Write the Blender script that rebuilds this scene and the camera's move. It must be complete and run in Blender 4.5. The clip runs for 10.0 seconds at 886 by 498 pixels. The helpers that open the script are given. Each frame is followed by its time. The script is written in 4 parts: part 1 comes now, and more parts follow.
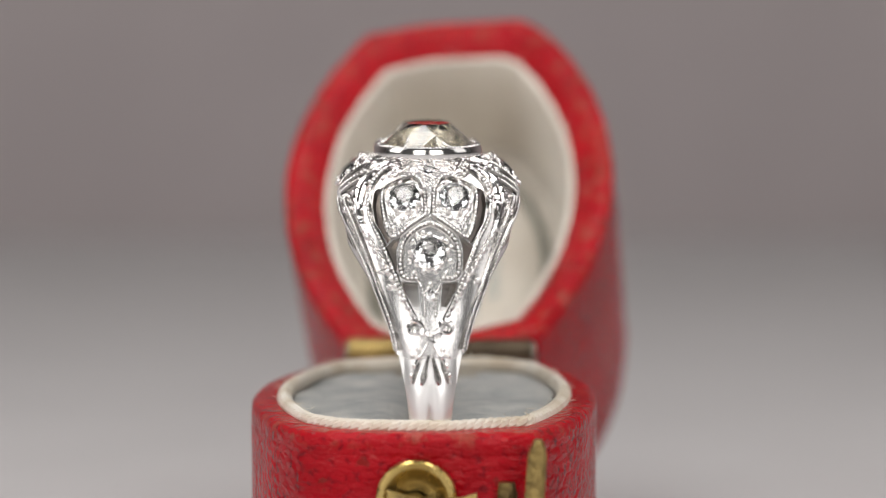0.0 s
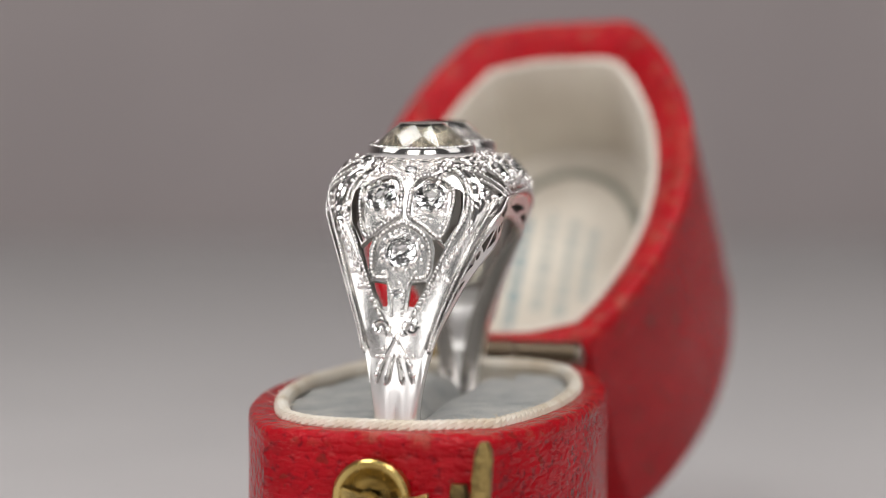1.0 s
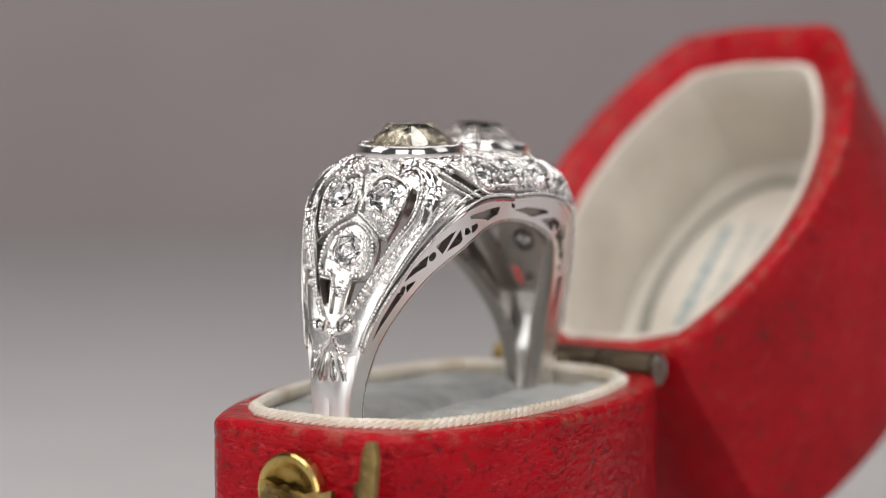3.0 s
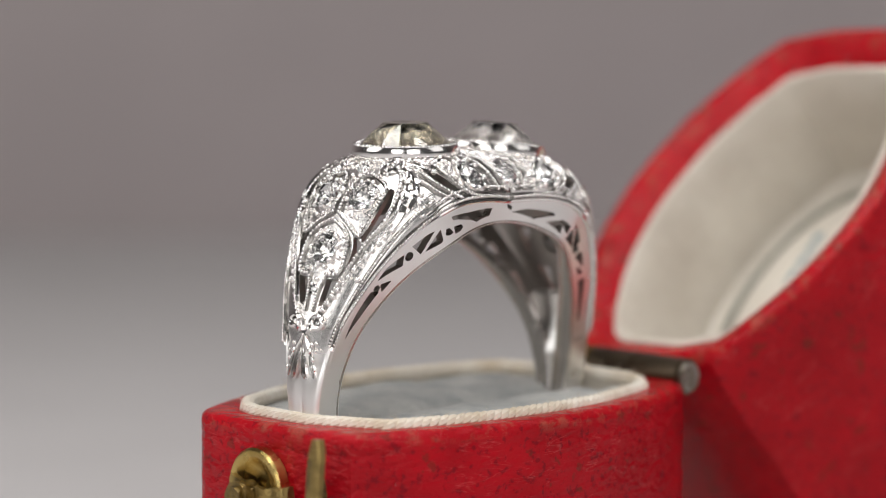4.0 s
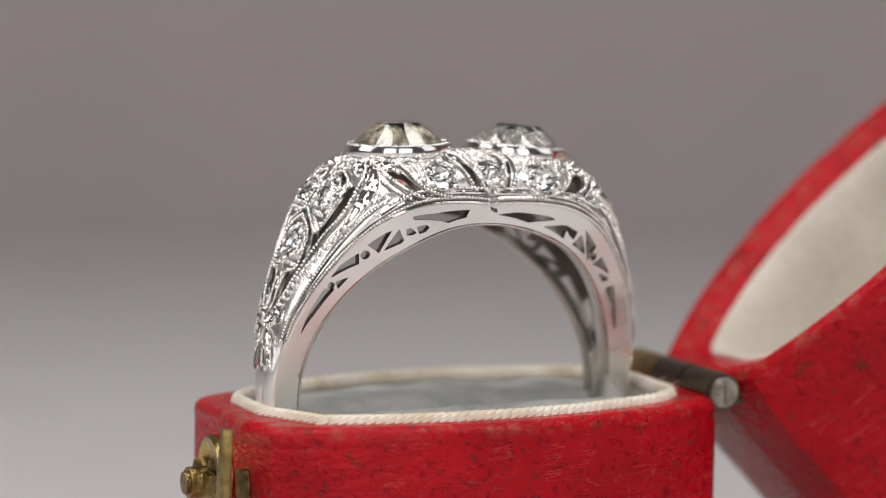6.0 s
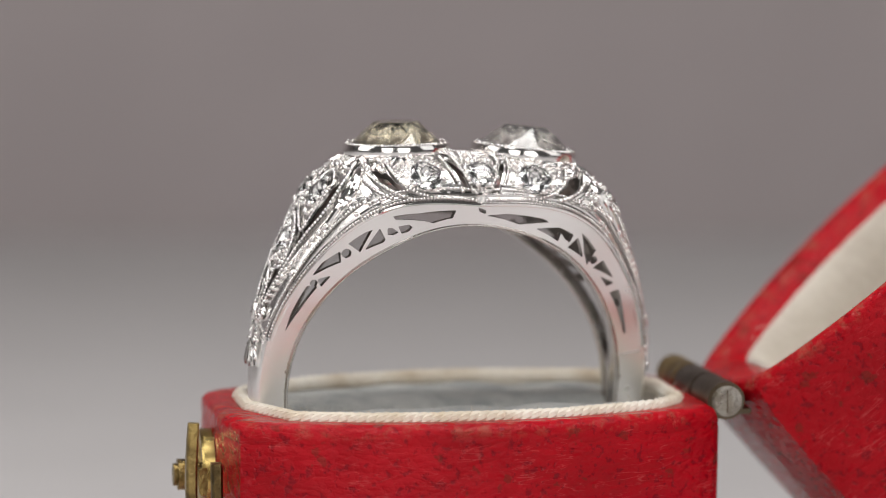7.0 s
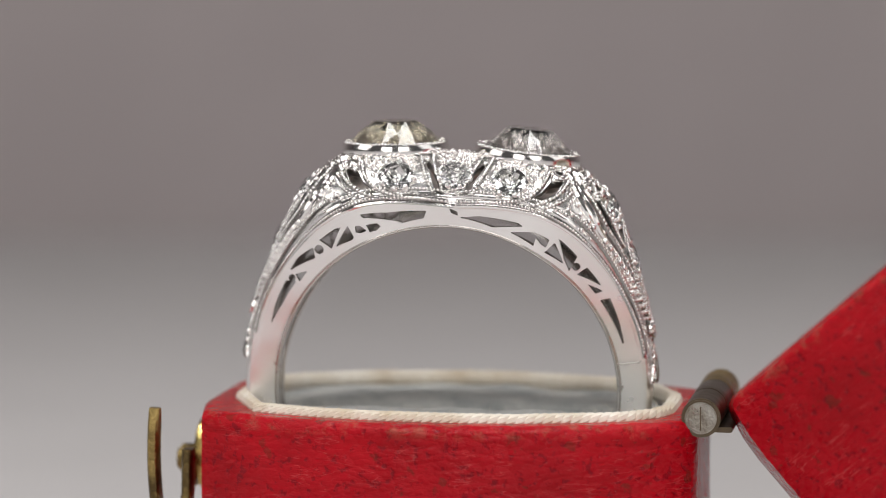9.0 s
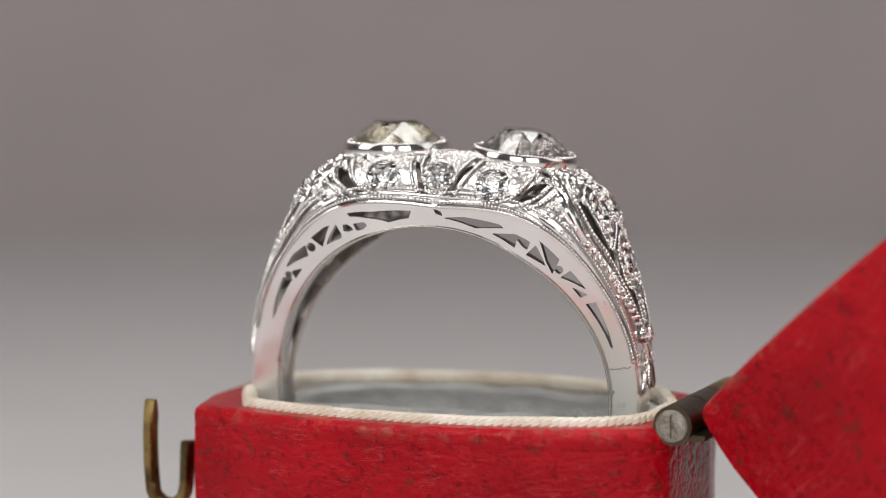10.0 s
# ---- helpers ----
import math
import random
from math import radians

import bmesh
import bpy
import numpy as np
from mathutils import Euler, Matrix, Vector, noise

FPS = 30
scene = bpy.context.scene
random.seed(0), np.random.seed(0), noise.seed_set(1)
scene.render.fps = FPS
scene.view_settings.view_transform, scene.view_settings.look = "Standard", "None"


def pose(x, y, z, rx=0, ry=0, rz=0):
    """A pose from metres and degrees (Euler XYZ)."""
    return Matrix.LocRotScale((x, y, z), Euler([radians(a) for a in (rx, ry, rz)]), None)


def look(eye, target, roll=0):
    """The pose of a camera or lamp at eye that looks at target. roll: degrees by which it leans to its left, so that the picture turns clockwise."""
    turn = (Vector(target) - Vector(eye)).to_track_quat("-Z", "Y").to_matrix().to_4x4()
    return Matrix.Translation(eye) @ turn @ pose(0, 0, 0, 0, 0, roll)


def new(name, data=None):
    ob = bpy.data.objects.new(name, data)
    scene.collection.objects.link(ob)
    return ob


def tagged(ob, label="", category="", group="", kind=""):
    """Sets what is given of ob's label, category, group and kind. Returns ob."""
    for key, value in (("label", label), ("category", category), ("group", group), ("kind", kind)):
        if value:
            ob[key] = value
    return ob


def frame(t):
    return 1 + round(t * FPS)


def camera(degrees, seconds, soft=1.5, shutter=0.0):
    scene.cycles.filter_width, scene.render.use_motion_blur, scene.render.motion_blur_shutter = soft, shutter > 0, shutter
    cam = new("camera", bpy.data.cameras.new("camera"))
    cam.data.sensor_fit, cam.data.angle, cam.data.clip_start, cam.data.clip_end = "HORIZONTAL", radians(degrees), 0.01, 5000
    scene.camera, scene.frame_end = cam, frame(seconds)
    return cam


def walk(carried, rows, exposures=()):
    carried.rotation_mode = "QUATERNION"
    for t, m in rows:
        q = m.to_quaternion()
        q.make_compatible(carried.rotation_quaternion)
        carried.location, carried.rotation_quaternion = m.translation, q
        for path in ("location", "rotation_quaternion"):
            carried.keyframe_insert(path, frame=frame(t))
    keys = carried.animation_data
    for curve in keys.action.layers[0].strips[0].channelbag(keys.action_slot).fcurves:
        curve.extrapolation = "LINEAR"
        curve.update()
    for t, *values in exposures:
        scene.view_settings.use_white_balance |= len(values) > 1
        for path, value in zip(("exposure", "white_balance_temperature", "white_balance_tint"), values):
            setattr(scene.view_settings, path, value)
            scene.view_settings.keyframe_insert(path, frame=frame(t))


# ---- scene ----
# A white-metal diamond ring stands in an open red leather ring box on a slowly turning
# support in front of a grey paper sweep. All shapes are written in millimetres.
MM = 0.001
RATE = 10.735          # degrees of turn per second
FACE_ON = 8.487        # second at which the ring is seen straight through its hole


def turn_at(t):
    return RATE * (FACE_ON - t)


# ---- camera ----
cam = camera(16.108, 10.0, soft=0.5)
EYE = (0.742 * MM, -160.53 * MM, 19.165 * MM)
cam_pose = pose(*EYE, 90 - 6.155, 0, 0)
walk(cam, [(0.0, cam_pose), (10.0, cam_pose)])
cam.data.dof.use_dof = True
cam.data.dof.focus_distance = 0.1560
cam.data.dof.aperture_fstop = 30.0

# ---- world and lights: a small photo table with soft boxes ----
world = bpy.data.worlds.new("studio")
scene.world = world
world.use_nodes = True
wbg = world.node_tree.nodes["Background"]
wbg.inputs["Color"].default_value = (1.0, 0.97, 0.95, 1)
wbg.inputs["Strength"].default_value = 0.06
scene.view_settings.exposure = 0.0


def softbox(name, eye, target, w, h, watts, colour=(1, 1, 1)):
    data = bpy.data.lights.new(name, "AREA")
    data.shape, data.size, data.size_y, data.energy, data.color = "RECTANGLE", w, h, watts, colour
    ob = new(name, data)
    ob.matrix_world = look(eye, target)
    return ob


WARM = (1.0, 0.982, 0.965)
for sx in (-1, 1):
    softbox("softbox_top", (sx * 0.075, 0.005, 0.22), (sx * 0.01, -0.10, 0), 0.075, 0.075, 0.17, WARM)
    softbox("softbox_top", (sx * 0.07, -0.11, 0.22), (sx * 0.01, -0.07, 0), 0.075, 0.075, 0.13, WARM)
    softbox("softbox_side", (sx * 0.24, -0.07, 0.11), (0, -0.05, 0), 0.14, 0.16, 0.103 - 0.037 * sx, WARM)
    softbox("softbox_front", (sx * 0.13, -0.40, 0.11), (0, 0, 0.01), 0.17, 0.24, 0.32, WARM)

GROUND = -20.8


# ---- helpers for meshes and materials ----
def part(name, bm, mat, parent=None, label="", smooth=True, kind=""):
    """Links a bmesh (millimetres) as one mesh object under a thing or a part."""
    bmesh.ops.recalc_face_normals(bm, faces=bm.faces)
    me = bpy.data.meshes.new(name)
    for v in bm.verts:
        v.co *= MM
    for f in bm.faces:
        f.smooth = smooth
    bm.to_mesh(me)
    bm.free()
    if smooth:
        me.set_sharp_from_angle(angle=radians(38))
    me.materials.append(mat)
    ob = new(name, me)
    ob.parent = parent
    if label or kind:
        tagged(ob, label=label, kind=kind)
    return ob


def shared(name, me, parent, m):
    """One more piece on a mesh that exists already."""
    ob = new(name, me)
    ob.parent = parent
    ob.matrix_basis = m
    return ob


def material(name, colour, rough=0.5, metal=0.0):
    m = bpy.data.materials.new(name)
    m.use_nodes = True
    n = m.node_tree.nodes["Principled BSDF"]
    n.inputs["Base Color"].default_value = (*colour, 1)
    n.inputs["Roughness"].default_value = rough
    n.inputs["Metallic"].default_value = metal
    return m, m.node_tree, n


def nd(tree, kind, **values):
    n = tree.nodes.new(kind)
    for k, v in values.items():
        if k in n.inputs:
            n.inputs[k].default_value = v
    return n


def texco(tree, scale=(1, 1, 1)):
    c = tree.nodes.new("ShaderNodeTexCoord")
    mp = tree.nodes.new("ShaderNodeMapping")
    mp.inputs["Scale"].default_value = scale
    tree.links.new(c.outputs["Object"], mp.inputs["Vector"])
    return mp.outputs["Vector"]


def noise_of(tree, vec, scale, detail=4.0, rough=0.55):
    n = nd(tree, "ShaderNodeTexNoise", Scale=scale, Detail=detail, Roughness=rough)
    tree.links.new(vec, n.inputs["Vector"])
    return n.outputs["Fac"]


def ramp(tree, fac, stops):
    r = tree.nodes.new("ShaderNodeValToRGB")
    el = r.color_ramp.elements
    while len(el) < len(stops):
        el.new(0.5)
    for e, (p, c) in zip(el, stops):
        e.position, e.color = p, (*c, 1) if len(c) == 3 else c
    tree.links.new(fac, r.inputs["Fac"])
    return r.outputs["Color"]


def mix(tree, fac, a, b, blend="MIX"):
    m = tree.nodes.new("ShaderNodeMix")
    m.data_type, m.blend_type = "RGBA", blend
    for sock, val in ((m.inputs["Factor"], fac), (m.inputs["A"], a), (m.inputs["B"], b)):
        if isinstance(val, (int, float)):
            sock.default_value = val
        elif isinstance(val, tuple):
            sock.default_value = (*val, 1)
        else:
            tree.links.new(val, sock)
    # the colour sockets share their names with the float ones
    for sock in m.inputs:
        if sock.type == "RGBA" and not sock.is_linked:
            val = a if sock.name == "A" else b
            if isinstance(val, tuple):
                sock.default_value = (*val, 1)
            elif not isinstance(val, (int, float)):
                tree.links.new(val, sock)
        if sock.type == "VALUE" and sock.name == "Factor" and not sock.is_linked and not isinstance(fac, (int, float)):
            tree.links.new(fac, sock)
    return [o for o in m.outputs if o.type == "RGBA"][0]


def math_node(tree, op, a, b):
    n = tree.nodes.new("ShaderNodeMath")
    n.operation = op
    for s, val in zip(n.inputs, (a, b)):
        if isinstance(val, (int, float)):
            s.default_value = val
        else:
            tree.links.new(val, s)
    return n.outputs[0]


def bump(tree, bsdf, height, strength, distance):
    b = nd(tree, "ShaderNodeBump", Strength=strength, Distance=distance)
    tree.links.new(height, b.inputs["Height"])
    tree.links.new(b.outputs["Normal"], bsdf.inputs["Normal"])


# ---- materials ----
def leather_material():
    m, t, n = material("red_leather", (0.40, 0.02, 0.03), 0.5)
    v = texco(t)
    big = noise_of(t, v, 150, 4, 0.6)
    pits = noise_of(t, v, 2400, 3, 0.55)
    fine = noise_of(t, texco(t, (1, 1, 1.6)), 3400, 4, 0.65)
    scuff = noise_of(t, v, 560, 6, 0.75)
    crack = noise_of(t, texco(t, (1, 1, 2.4)), 900, 5, 0.62)
    mask = noise_of(t, v, 700, 3)
    base = ramp(t, big, [(0.3, (0.32, 0.0015, 0.006)), (0.52, (0.43, 0.0022, 0.009)), (0.72, (0.52, 0.004, 0.011))])
    dark = ramp(t, pits, [(0.56, (0, 0, 0)), (0.66, (1, 1, 1))])
    c1 = mix(t, math_node(t, "MULTIPLY", dark, 0.55), base, (0.10, 0.002, 0.008))
    worn = ramp(t, scuff, [(0.66, (0, 0, 0)), (0.73, (1, 1, 1))])
    c2 = mix(t, math_node(t, "MULTIPLY", worn, 0.6), c1, (0.58, 0.06, 0.05))
    # pale cracks along the grain, at two spacings, broken up
    lines = None
    for scale, stretch, width, lo in ((300, 6, 0.012, 0.46), (560, 5, 0.012, 0.50)):
        crease = noise_of(t, texco(t, (1, 1, stretch)), scale, 2.5, 0.45)
        line = ramp(t, crease, [(0.5 - width, (0, 0, 0)), (0.5, (1, 1, 1)), (0.5 + width, (0, 0, 0))])
        line = math_node(t, "MULTIPLY", line, ramp(t, mask, [(lo, (0, 0, 0)), (lo + 0.12, (1, 1, 1))]))
        lines = line if lines is None else math_node(t, "MAXIMUM", lines, line)
    c3 = mix(t, math_node(t, "MULTIPLY", lines, 0.42), c2, (0.62, 0.09, 0.09))
    spot = ramp(t, noise_of(t, v, 820, 3, 0.6), [(0.635, (0, 0, 0)), (0.675, (1, 1, 1))])
    c3 = mix(t, math_node(t, "MULTIPLY", spot, 0.5), c3, (0.10, 0.022, 0.012))
    # rubbed brown edge along the rim
    xyz = t.nodes.new("ShaderNodeSeparateXYZ")
    t.links.new(v, xyz.inputs[0])
    rim = math_node(t, "MULTIPLY", math_node(t, "ADD", xyz.outputs["Z"], 0.0008), 1250.0)
    rub = math_node(t, "MULTIPLY", ramp(t, rim, [(0.0, (0, 0, 0)), (0.7, (1, 1, 1))]),
                    ramp(t, noise_of(t, v, 900, 5, 0.7), [(0.52, (0, 0, 0)), (0.62, (1, 1, 1))]))
    c3 = mix(t, math_node(t, "MULTIPLY", rub, 0.65), c3, (0.36, 0.09, 0.06))
    t.links.new(c3, n.inputs["Base Color"])
    t.links.new(ramp(t, scuff, [(0.3, (0.12,) * 3), (0.7, (0.24,) * 3)]), n.inputs["Roughness"])
    # pebbled grain
    cells = nd(t, "ShaderNodeTexVoronoi", Scale=1500.0)
    bent = t.nodes.new("ShaderNodeVectorMath")
    bent.operation = "MULTIPLY_ADD"
    wob = nd(t, "ShaderNodeTexNoise", Scale=900.0, Detail=3.0)
    t.links.new(texco(t, (1, 1, 1.7)), wob.inputs["Vector"])
    t.links.new(wob.outputs["Color"], bent.inputs[0])
    bent.inputs[1].default_value = (0.0011,) * 3
    t.links.new(texco(t, (1, 1, 1.7)), bent.inputs[2])
    t.links.new(bent.outputs[0], cells.inputs["Vector"])
    pebble = math_node(t, "MULTIPLY", cells.outputs["Distance"], -0.26)
    h = math_node(t, "ADD", pebble, math_node(t, "MULTIPLY", fine, 0.09))
    h = math_node(t, "ADD", h, math_node(t, "MULTIPLY", dark, -0.07))
    h = math_node(t, "ADD", h, math_node(t, "MULTIPLY", crack, 0.20))
    bump(t, n, h, 1.0, 0.0005)
    n.inputs["Specular IOR Level"].default_value = 0.16
    return m


def cloth_material(name, a, b, scale, rough=0.85, bump_d=0.00006, sheen=0.2, weave=(1, 1, 1)):
    m, t, n = material(name, a, rough)
    v = texco(t)
    big = noise_of(t, v, scale, 4, 0.6)
    fine = noise_of(t, texco(t, weave), scale * 14, 3, 0.6)
    base = ramp(t, big, [(0.32, a), (0.68, b)])
    t.links.new(mix(t, 0.25, base, ramp(t, fine, [(0.3, (0.25,) * 3), (0.7, (0.9,) * 3)]), "SOFT_LIGHT"), n.inputs["Base Color"])
    bump(t, n, fine, 0.6, bump_d)
    n.inputs["Sheen Weight"].default_value = sheen
    return m


def metal_material(name, colour, rough, wear=0.1, tarnish=None, bump_d=0.0, hammered=0):
    m, t, n = material(name, colour, rough, 1.0)
    v = texco(t)
    f = noise_of(t, v, 500, 5, 0.6)
    r = ramp(t, f, [(0.3, (max(rough - wear, 0.03),) * 3), (0.7, (rough + wear,) * 3)])
    t.links.new(r, n.inputs["Roughness"])
    if tarnish:
        big = noise_of(t, v, 330, 5, 0.65)
        t.links.new(ramp(t, big, [(0.40, colour), (0.62, tarnish)]), n.inputs["Base Color"])
    if bump_d:
        bump(t, n, f if not hammered else noise_of(t, v, hammered, 4, 0.6), 0.5, bump_d)
    return m


def glass_material(name, colour, ior=2.2, rough=0.0):
    m, t, n = material(name, colour, rough)
    n.inputs["Transmission Weight"].default_value = 1.0
    n.inputs["IOR"].default_value = ior
    return m


def paper_material(name, lo, hi):
    m, t, n = material(name, lo, 0.8)
    f = noise_of(t, texco(t), 60, 4)
    t.links.new(ramp(t, f, [(0.3, lo), (0.7, hi)]), n.inputs["Base Color"])
    n.inputs["Specular IOR Level"].default_value = 0.2
    return m


LEATHER = leather_material()
CORD = cloth_material("cream_cord", (0.58, 0.48, 0.35), (0.84, 0.79, 0.70), 330)
SILK = cloth_material("cream_silk", (0.54, 0.485, 0.41), (0.71, 0.66, 0.575), 120, 0.6, 0.00003, 0.3, (1, 8, 1))
VELVET = cloth_material("pale_blue_velvet", (0.36, 0.385, 0.38), (0.70, 0.69, 0.65), 420, 0.9, 0.0005, 0.4)
PLATINUM = metal_material("white_metal", (0.93, 0.915, 0.90), 0.16, 0.05)
POLISHED = metal_material("polished_white_metal", (0.93, 0.91, 0.895), 0.13, 0.05, None, 0.00006, 900)
SATIN = metal_material("satin_white_metal", (0.95, 0.93, 0.915), 0.33, 0.06, None, 0.00002, 1300)


def cut_material():
    """White metal with fine bright cuts, as between the settings."""
    m, t, n = material("bright_cut_white_metal", (0.92, 0.90, 0.885), 0.27, 1.0)
    f = noise_of(t, texco(t), 5200, 3, 0.6)
    g = noise_of(t, texco(t), 1700, 2, 0.5)
    bump(t, n, math_node(t, "ADD", math_node(t, "MULTIPLY", f, 0.2), math_node(t, "MULTIPLY", g, 0.7)), 0.4, 0.00006)
    return m


CUT = cut_material()
# white metal darkened to stand in for the shade between grains
SHADE_METAL = metal_material("shade_toned_white_metal", (0.36, 0.345, 0.33), 0.24, 0.06)
RIM_METAL = metal_material("dull_white_metal", (0.52, 0.485, 0.46), 0.24, 0.08)
# darker tone: painted shade inside the openings, and the colour of the sizing seam
SHADE_SEAM_METAL = metal_material("inner_shade_and_seam_metal", (0.42, 0.39, 0.365), 0.32, 0.08)
BRASS = metal_material("old_brass", (0.40, 0.285, 0.105), 0.34, 0.12, (0.10, 0.068, 0.03), 0.0005, 1500)
BRIGHT_BRASS = metal_material("bright_brass", (0.66, 0.49, 0.18), 0.28, 0.10, (0.42, 0.29, 0.09), 0.00005)
STEEL = metal_material("dark_hinge_metal", (0.13, 0.10, 0.07), 0.38, 0.12, (0.10, 0.075, 0.05), 0.00005)
PIN = metal_material("pin_steel", (0.46, 0.44, 0.40), 0.36, 0.12, (0.20, 0.17, 0.13), 0.0007, 2200)


def facet_material(name, colours, top=0.9):
    """Polished facets, each of its own tone, painted as a stone's light and dark reflections."""
    m, t, n = material(name, colours[1], 0.06, 1.0)
    g = t.nodes.new("ShaderNodeNewGeometry")
    t.links.new(ramp(t, g.outputs["Random Per Island"], [(0.0, colours[0]), (0.45, colours[1]), (0.85, colours[2]), (1.0, (top, top, top * 0.98))]), n.inputs["Base Color"])
    return m


# facet tones that imitate the sparkle inside the stones
GLINT_TONES = facet_material("bright_painted_glints", ((0.35, 0.34, 0.33), (0.80, 0.79, 0.78), (0.95, 0.95, 0.94)))
WARM_GLINT_TONES = facet_material("warm_painted_glints", ((0.006, 0.005, 0.003), (0.026, 0.022, 0.013), (0.12, 0.108, 0.075)), 0.5)
GREY_GLINT_TONES = facet_material("grey_painted_glints", ((0.006, 0.0055, 0.005), (0.024, 0.022, 0.020), (0.11, 0.105, 0.10)), 0.5)
# dark olive cloth whose colour stands in for shade at the lid pad's edge
PAD_SHADE = cloth_material("dark_olive_pad_shade", (0.16, 0.16, 0.13), (0.28, 0.27, 0.22), 300)
SMALL_DIAMOND = glass_material("small_diamond", (1.0, 1.0, 1.0), 1.58)
DIAMOND = glass_material("diamond", (0.60, 0.59, 0.575), 1.6)
WARM_DIAMOND = glass_material("warm_diamond", (0.64, 0.60, 0.48), 1.6)
PAPER = paper_material("white_paper", (0.54, 0.520, 0.520), (0.57, 0.550, 0.550))
GREY_PAPER = paper_material("grey_paper", (0.39, 0.346, 0.346), (0.41, 0.364, 0.364))
INK = material("faded_teal_ink", (0.22, 0.31, 0.34), 0.8)[0]
FAINT_INK = material("very_faded_ink", (0.40, 0.42, 0.39), 0.8)[0]


# ---- the paper-covered table and the grey backdrop ----
def build_setting():
    def sheet(name, prof, mat, words, category):
        bm = bmesh.new()
        rows = [[bm.verts.new((x, y, z)) for x in np.linspace(-900, 900, 9)] for y, z in prof]
        for a, b in zip(rows, rows[1:]):
            for i in range(8):
                bm.faces.new((a[i], a[i + 1], b[i + 1], b[i]))
        tagged(part(name, bm, mat), words, category, kind="structure")
    edge, r = 212.0, 10.0
    curve = [(edge + r * math.sin(radians(6 * i)), GROUND + r * (1 - math.cos(radians(6 * i)))) for i in range(4)]
    sheet("ground", [(-900.0, GROUND)] + curve, PAPER, "plain pale paper sheet under the box", "table top")
    y0, z0 = curve[-1][0] + 1.0, GROUND - 6.0
    sheet("backdrop", [(y0, z0), (y0, 900.0)], GREY_PAPER, "plain warm grey paper backdrop", "backdrop")


build_setting()


# ---- the ring box ----
HALF, END, MID = 12.7, 5.3, 9.0     # half length, half width at the ends, half width in the middle


def barrel(inset=0.0, n=26, grow=0.0, corner=0.9, size=(HALF, END, MID)):
    """Outline of the box: flat ends, bulging sides, slightly eased corners."""
    half_l, end, mid = size
    R = (half_l ** 2 + (mid - end) ** 2) / (2 * (mid - end))
    L, r, cy = half_l - inset + grow, R - inset + grow, mid - R
    e = cy + math.sqrt(r * r - L * L)
    a0 = math.asin((L - corner * 0.8) / r)
    side = [(r * math.sin(a), cy + r * math.cos(a)) for a in np.linspace(a0, -a0, n)]
    ec = e - corner * 0.8
    c1 = [(-L + corner * 0.22, e - corner * 0.22), (-L, ec)]
    half = side + c1 + [(-L, ec * k) for k in (0.5, 0.0, -0.5)]
    out = half + [(-x, -y) for x, y in half]
    # half turn symmetry closes the loop
    return out


def skew(pts):
    """The lower half is not quite square: its front end sits a little aside."""
    out = []
    for x, y in pts:
        f = max(0.0, (4.0 - x) / (4.0 + HALF)) ** 1.6
        out.append((x - 0.3 * f, y - 0.6 * f))
    return out


def loft(bm, levels, cap_first=False, cap_last=False):
    rows = [[bm.verts.new((x, y, z)) for x, y in pts] for pts, z in levels]
    n = len(rows[0])
    for a, b in zip(rows, rows[1:]):
        for i in range(n):
            j = (i + 1) % n
            bm.faces.new((a[i], a[j], b[j], b[i]))
    if cap_first:
        bm.faces.new(rows[0])
    if cap_last:
        bm.faces.new(rows[-1])
    return rows


def resample(pts, step):
    pts = [Vector((*p, 0)) if len(p) == 2 else Vector(p) for p in pts]
    pts.append(pts[0].copy())
    acc = [0.0]
    for a, b in zip(pts, pts[1:]):
        acc.append(acc[-1] + (b - a).length)
    n = max(8, int(acc[-1] / step))
    out, k = [], 0
    for i in range(n):
        s = acc[-1] * i / n
        while acc[k + 1] < s:
            k += 1
        f = (s - acc[k]) / max(acc[k + 1] - acc[k], 1e-9)
        out.append(pts[k].lerp(pts[k + 1], f))
    return out


def tube(bm, pts, radius, sides=6, closed=False, up=Vector((0, 0, 1))):
    n = len(pts)
    rings = []
    for i, p in enumerate(pts):
        a, b = pts[(i - 1) % n if closed else max(i - 1, 0)], pts[(i + 1) % n if closed else min(i + 1, n - 1)]
        d = (b - a).normalized()
        s = d.cross(up)
        s = s.normalized() if s.length > 1e-6 else Vector((1, 0, 0))
        w = s.cross(d)
        r = radius(i / max(n - 1, 1)) if callable(radius) else radius
        rings.append([bm.verts.new(p + s * (r * math.cos(6.28319 * k / sides)) + w * (r * math.sin(6.28319 * k / sides))) for k in range(sides)])
    for i in range(n if closed else n - 1):
        a, b = rings[i], rings[(i + 1) % n]
        for k in range(sides):
            bm.faces.new((a[k], a[(k + 1) % sides], b[(k + 1) % sides], b[k]))
    if not closed:
        bm.faces.new(rings[0])
        bm.faces.new(rings[-1])


def rope(bm, pts, radius, strands=3, pitch=1.35):
    """Twisted cord along a closed line: strands that wind round it."""
    n = len(pts)
    total = sum((pts[(i + 1) % n] - pts[i]).length for i in range(n))
    turns = round(total / pitch)
    for s in range(strands):
        line = []
        for i, p in enumerate(pts):
            d = (pts[(i + 1) % n] - pts[i - 1]).normalized()
            side = d.cross(Vector((0, 0, 1))).normalized()
            a = 6.28319 * (turns * i / n + s / strands)
            w = 1 + 0.12 * noise.noise(p * 1.3 + Vector((s * 9, 0, 0)))
            line.append(p + (side * math.cos(a) + Vector((0, 0, 1)) * math.sin(a)) * radius * 0.28 * w)
        tube(bm, line, radius * 0.74, 8, True)


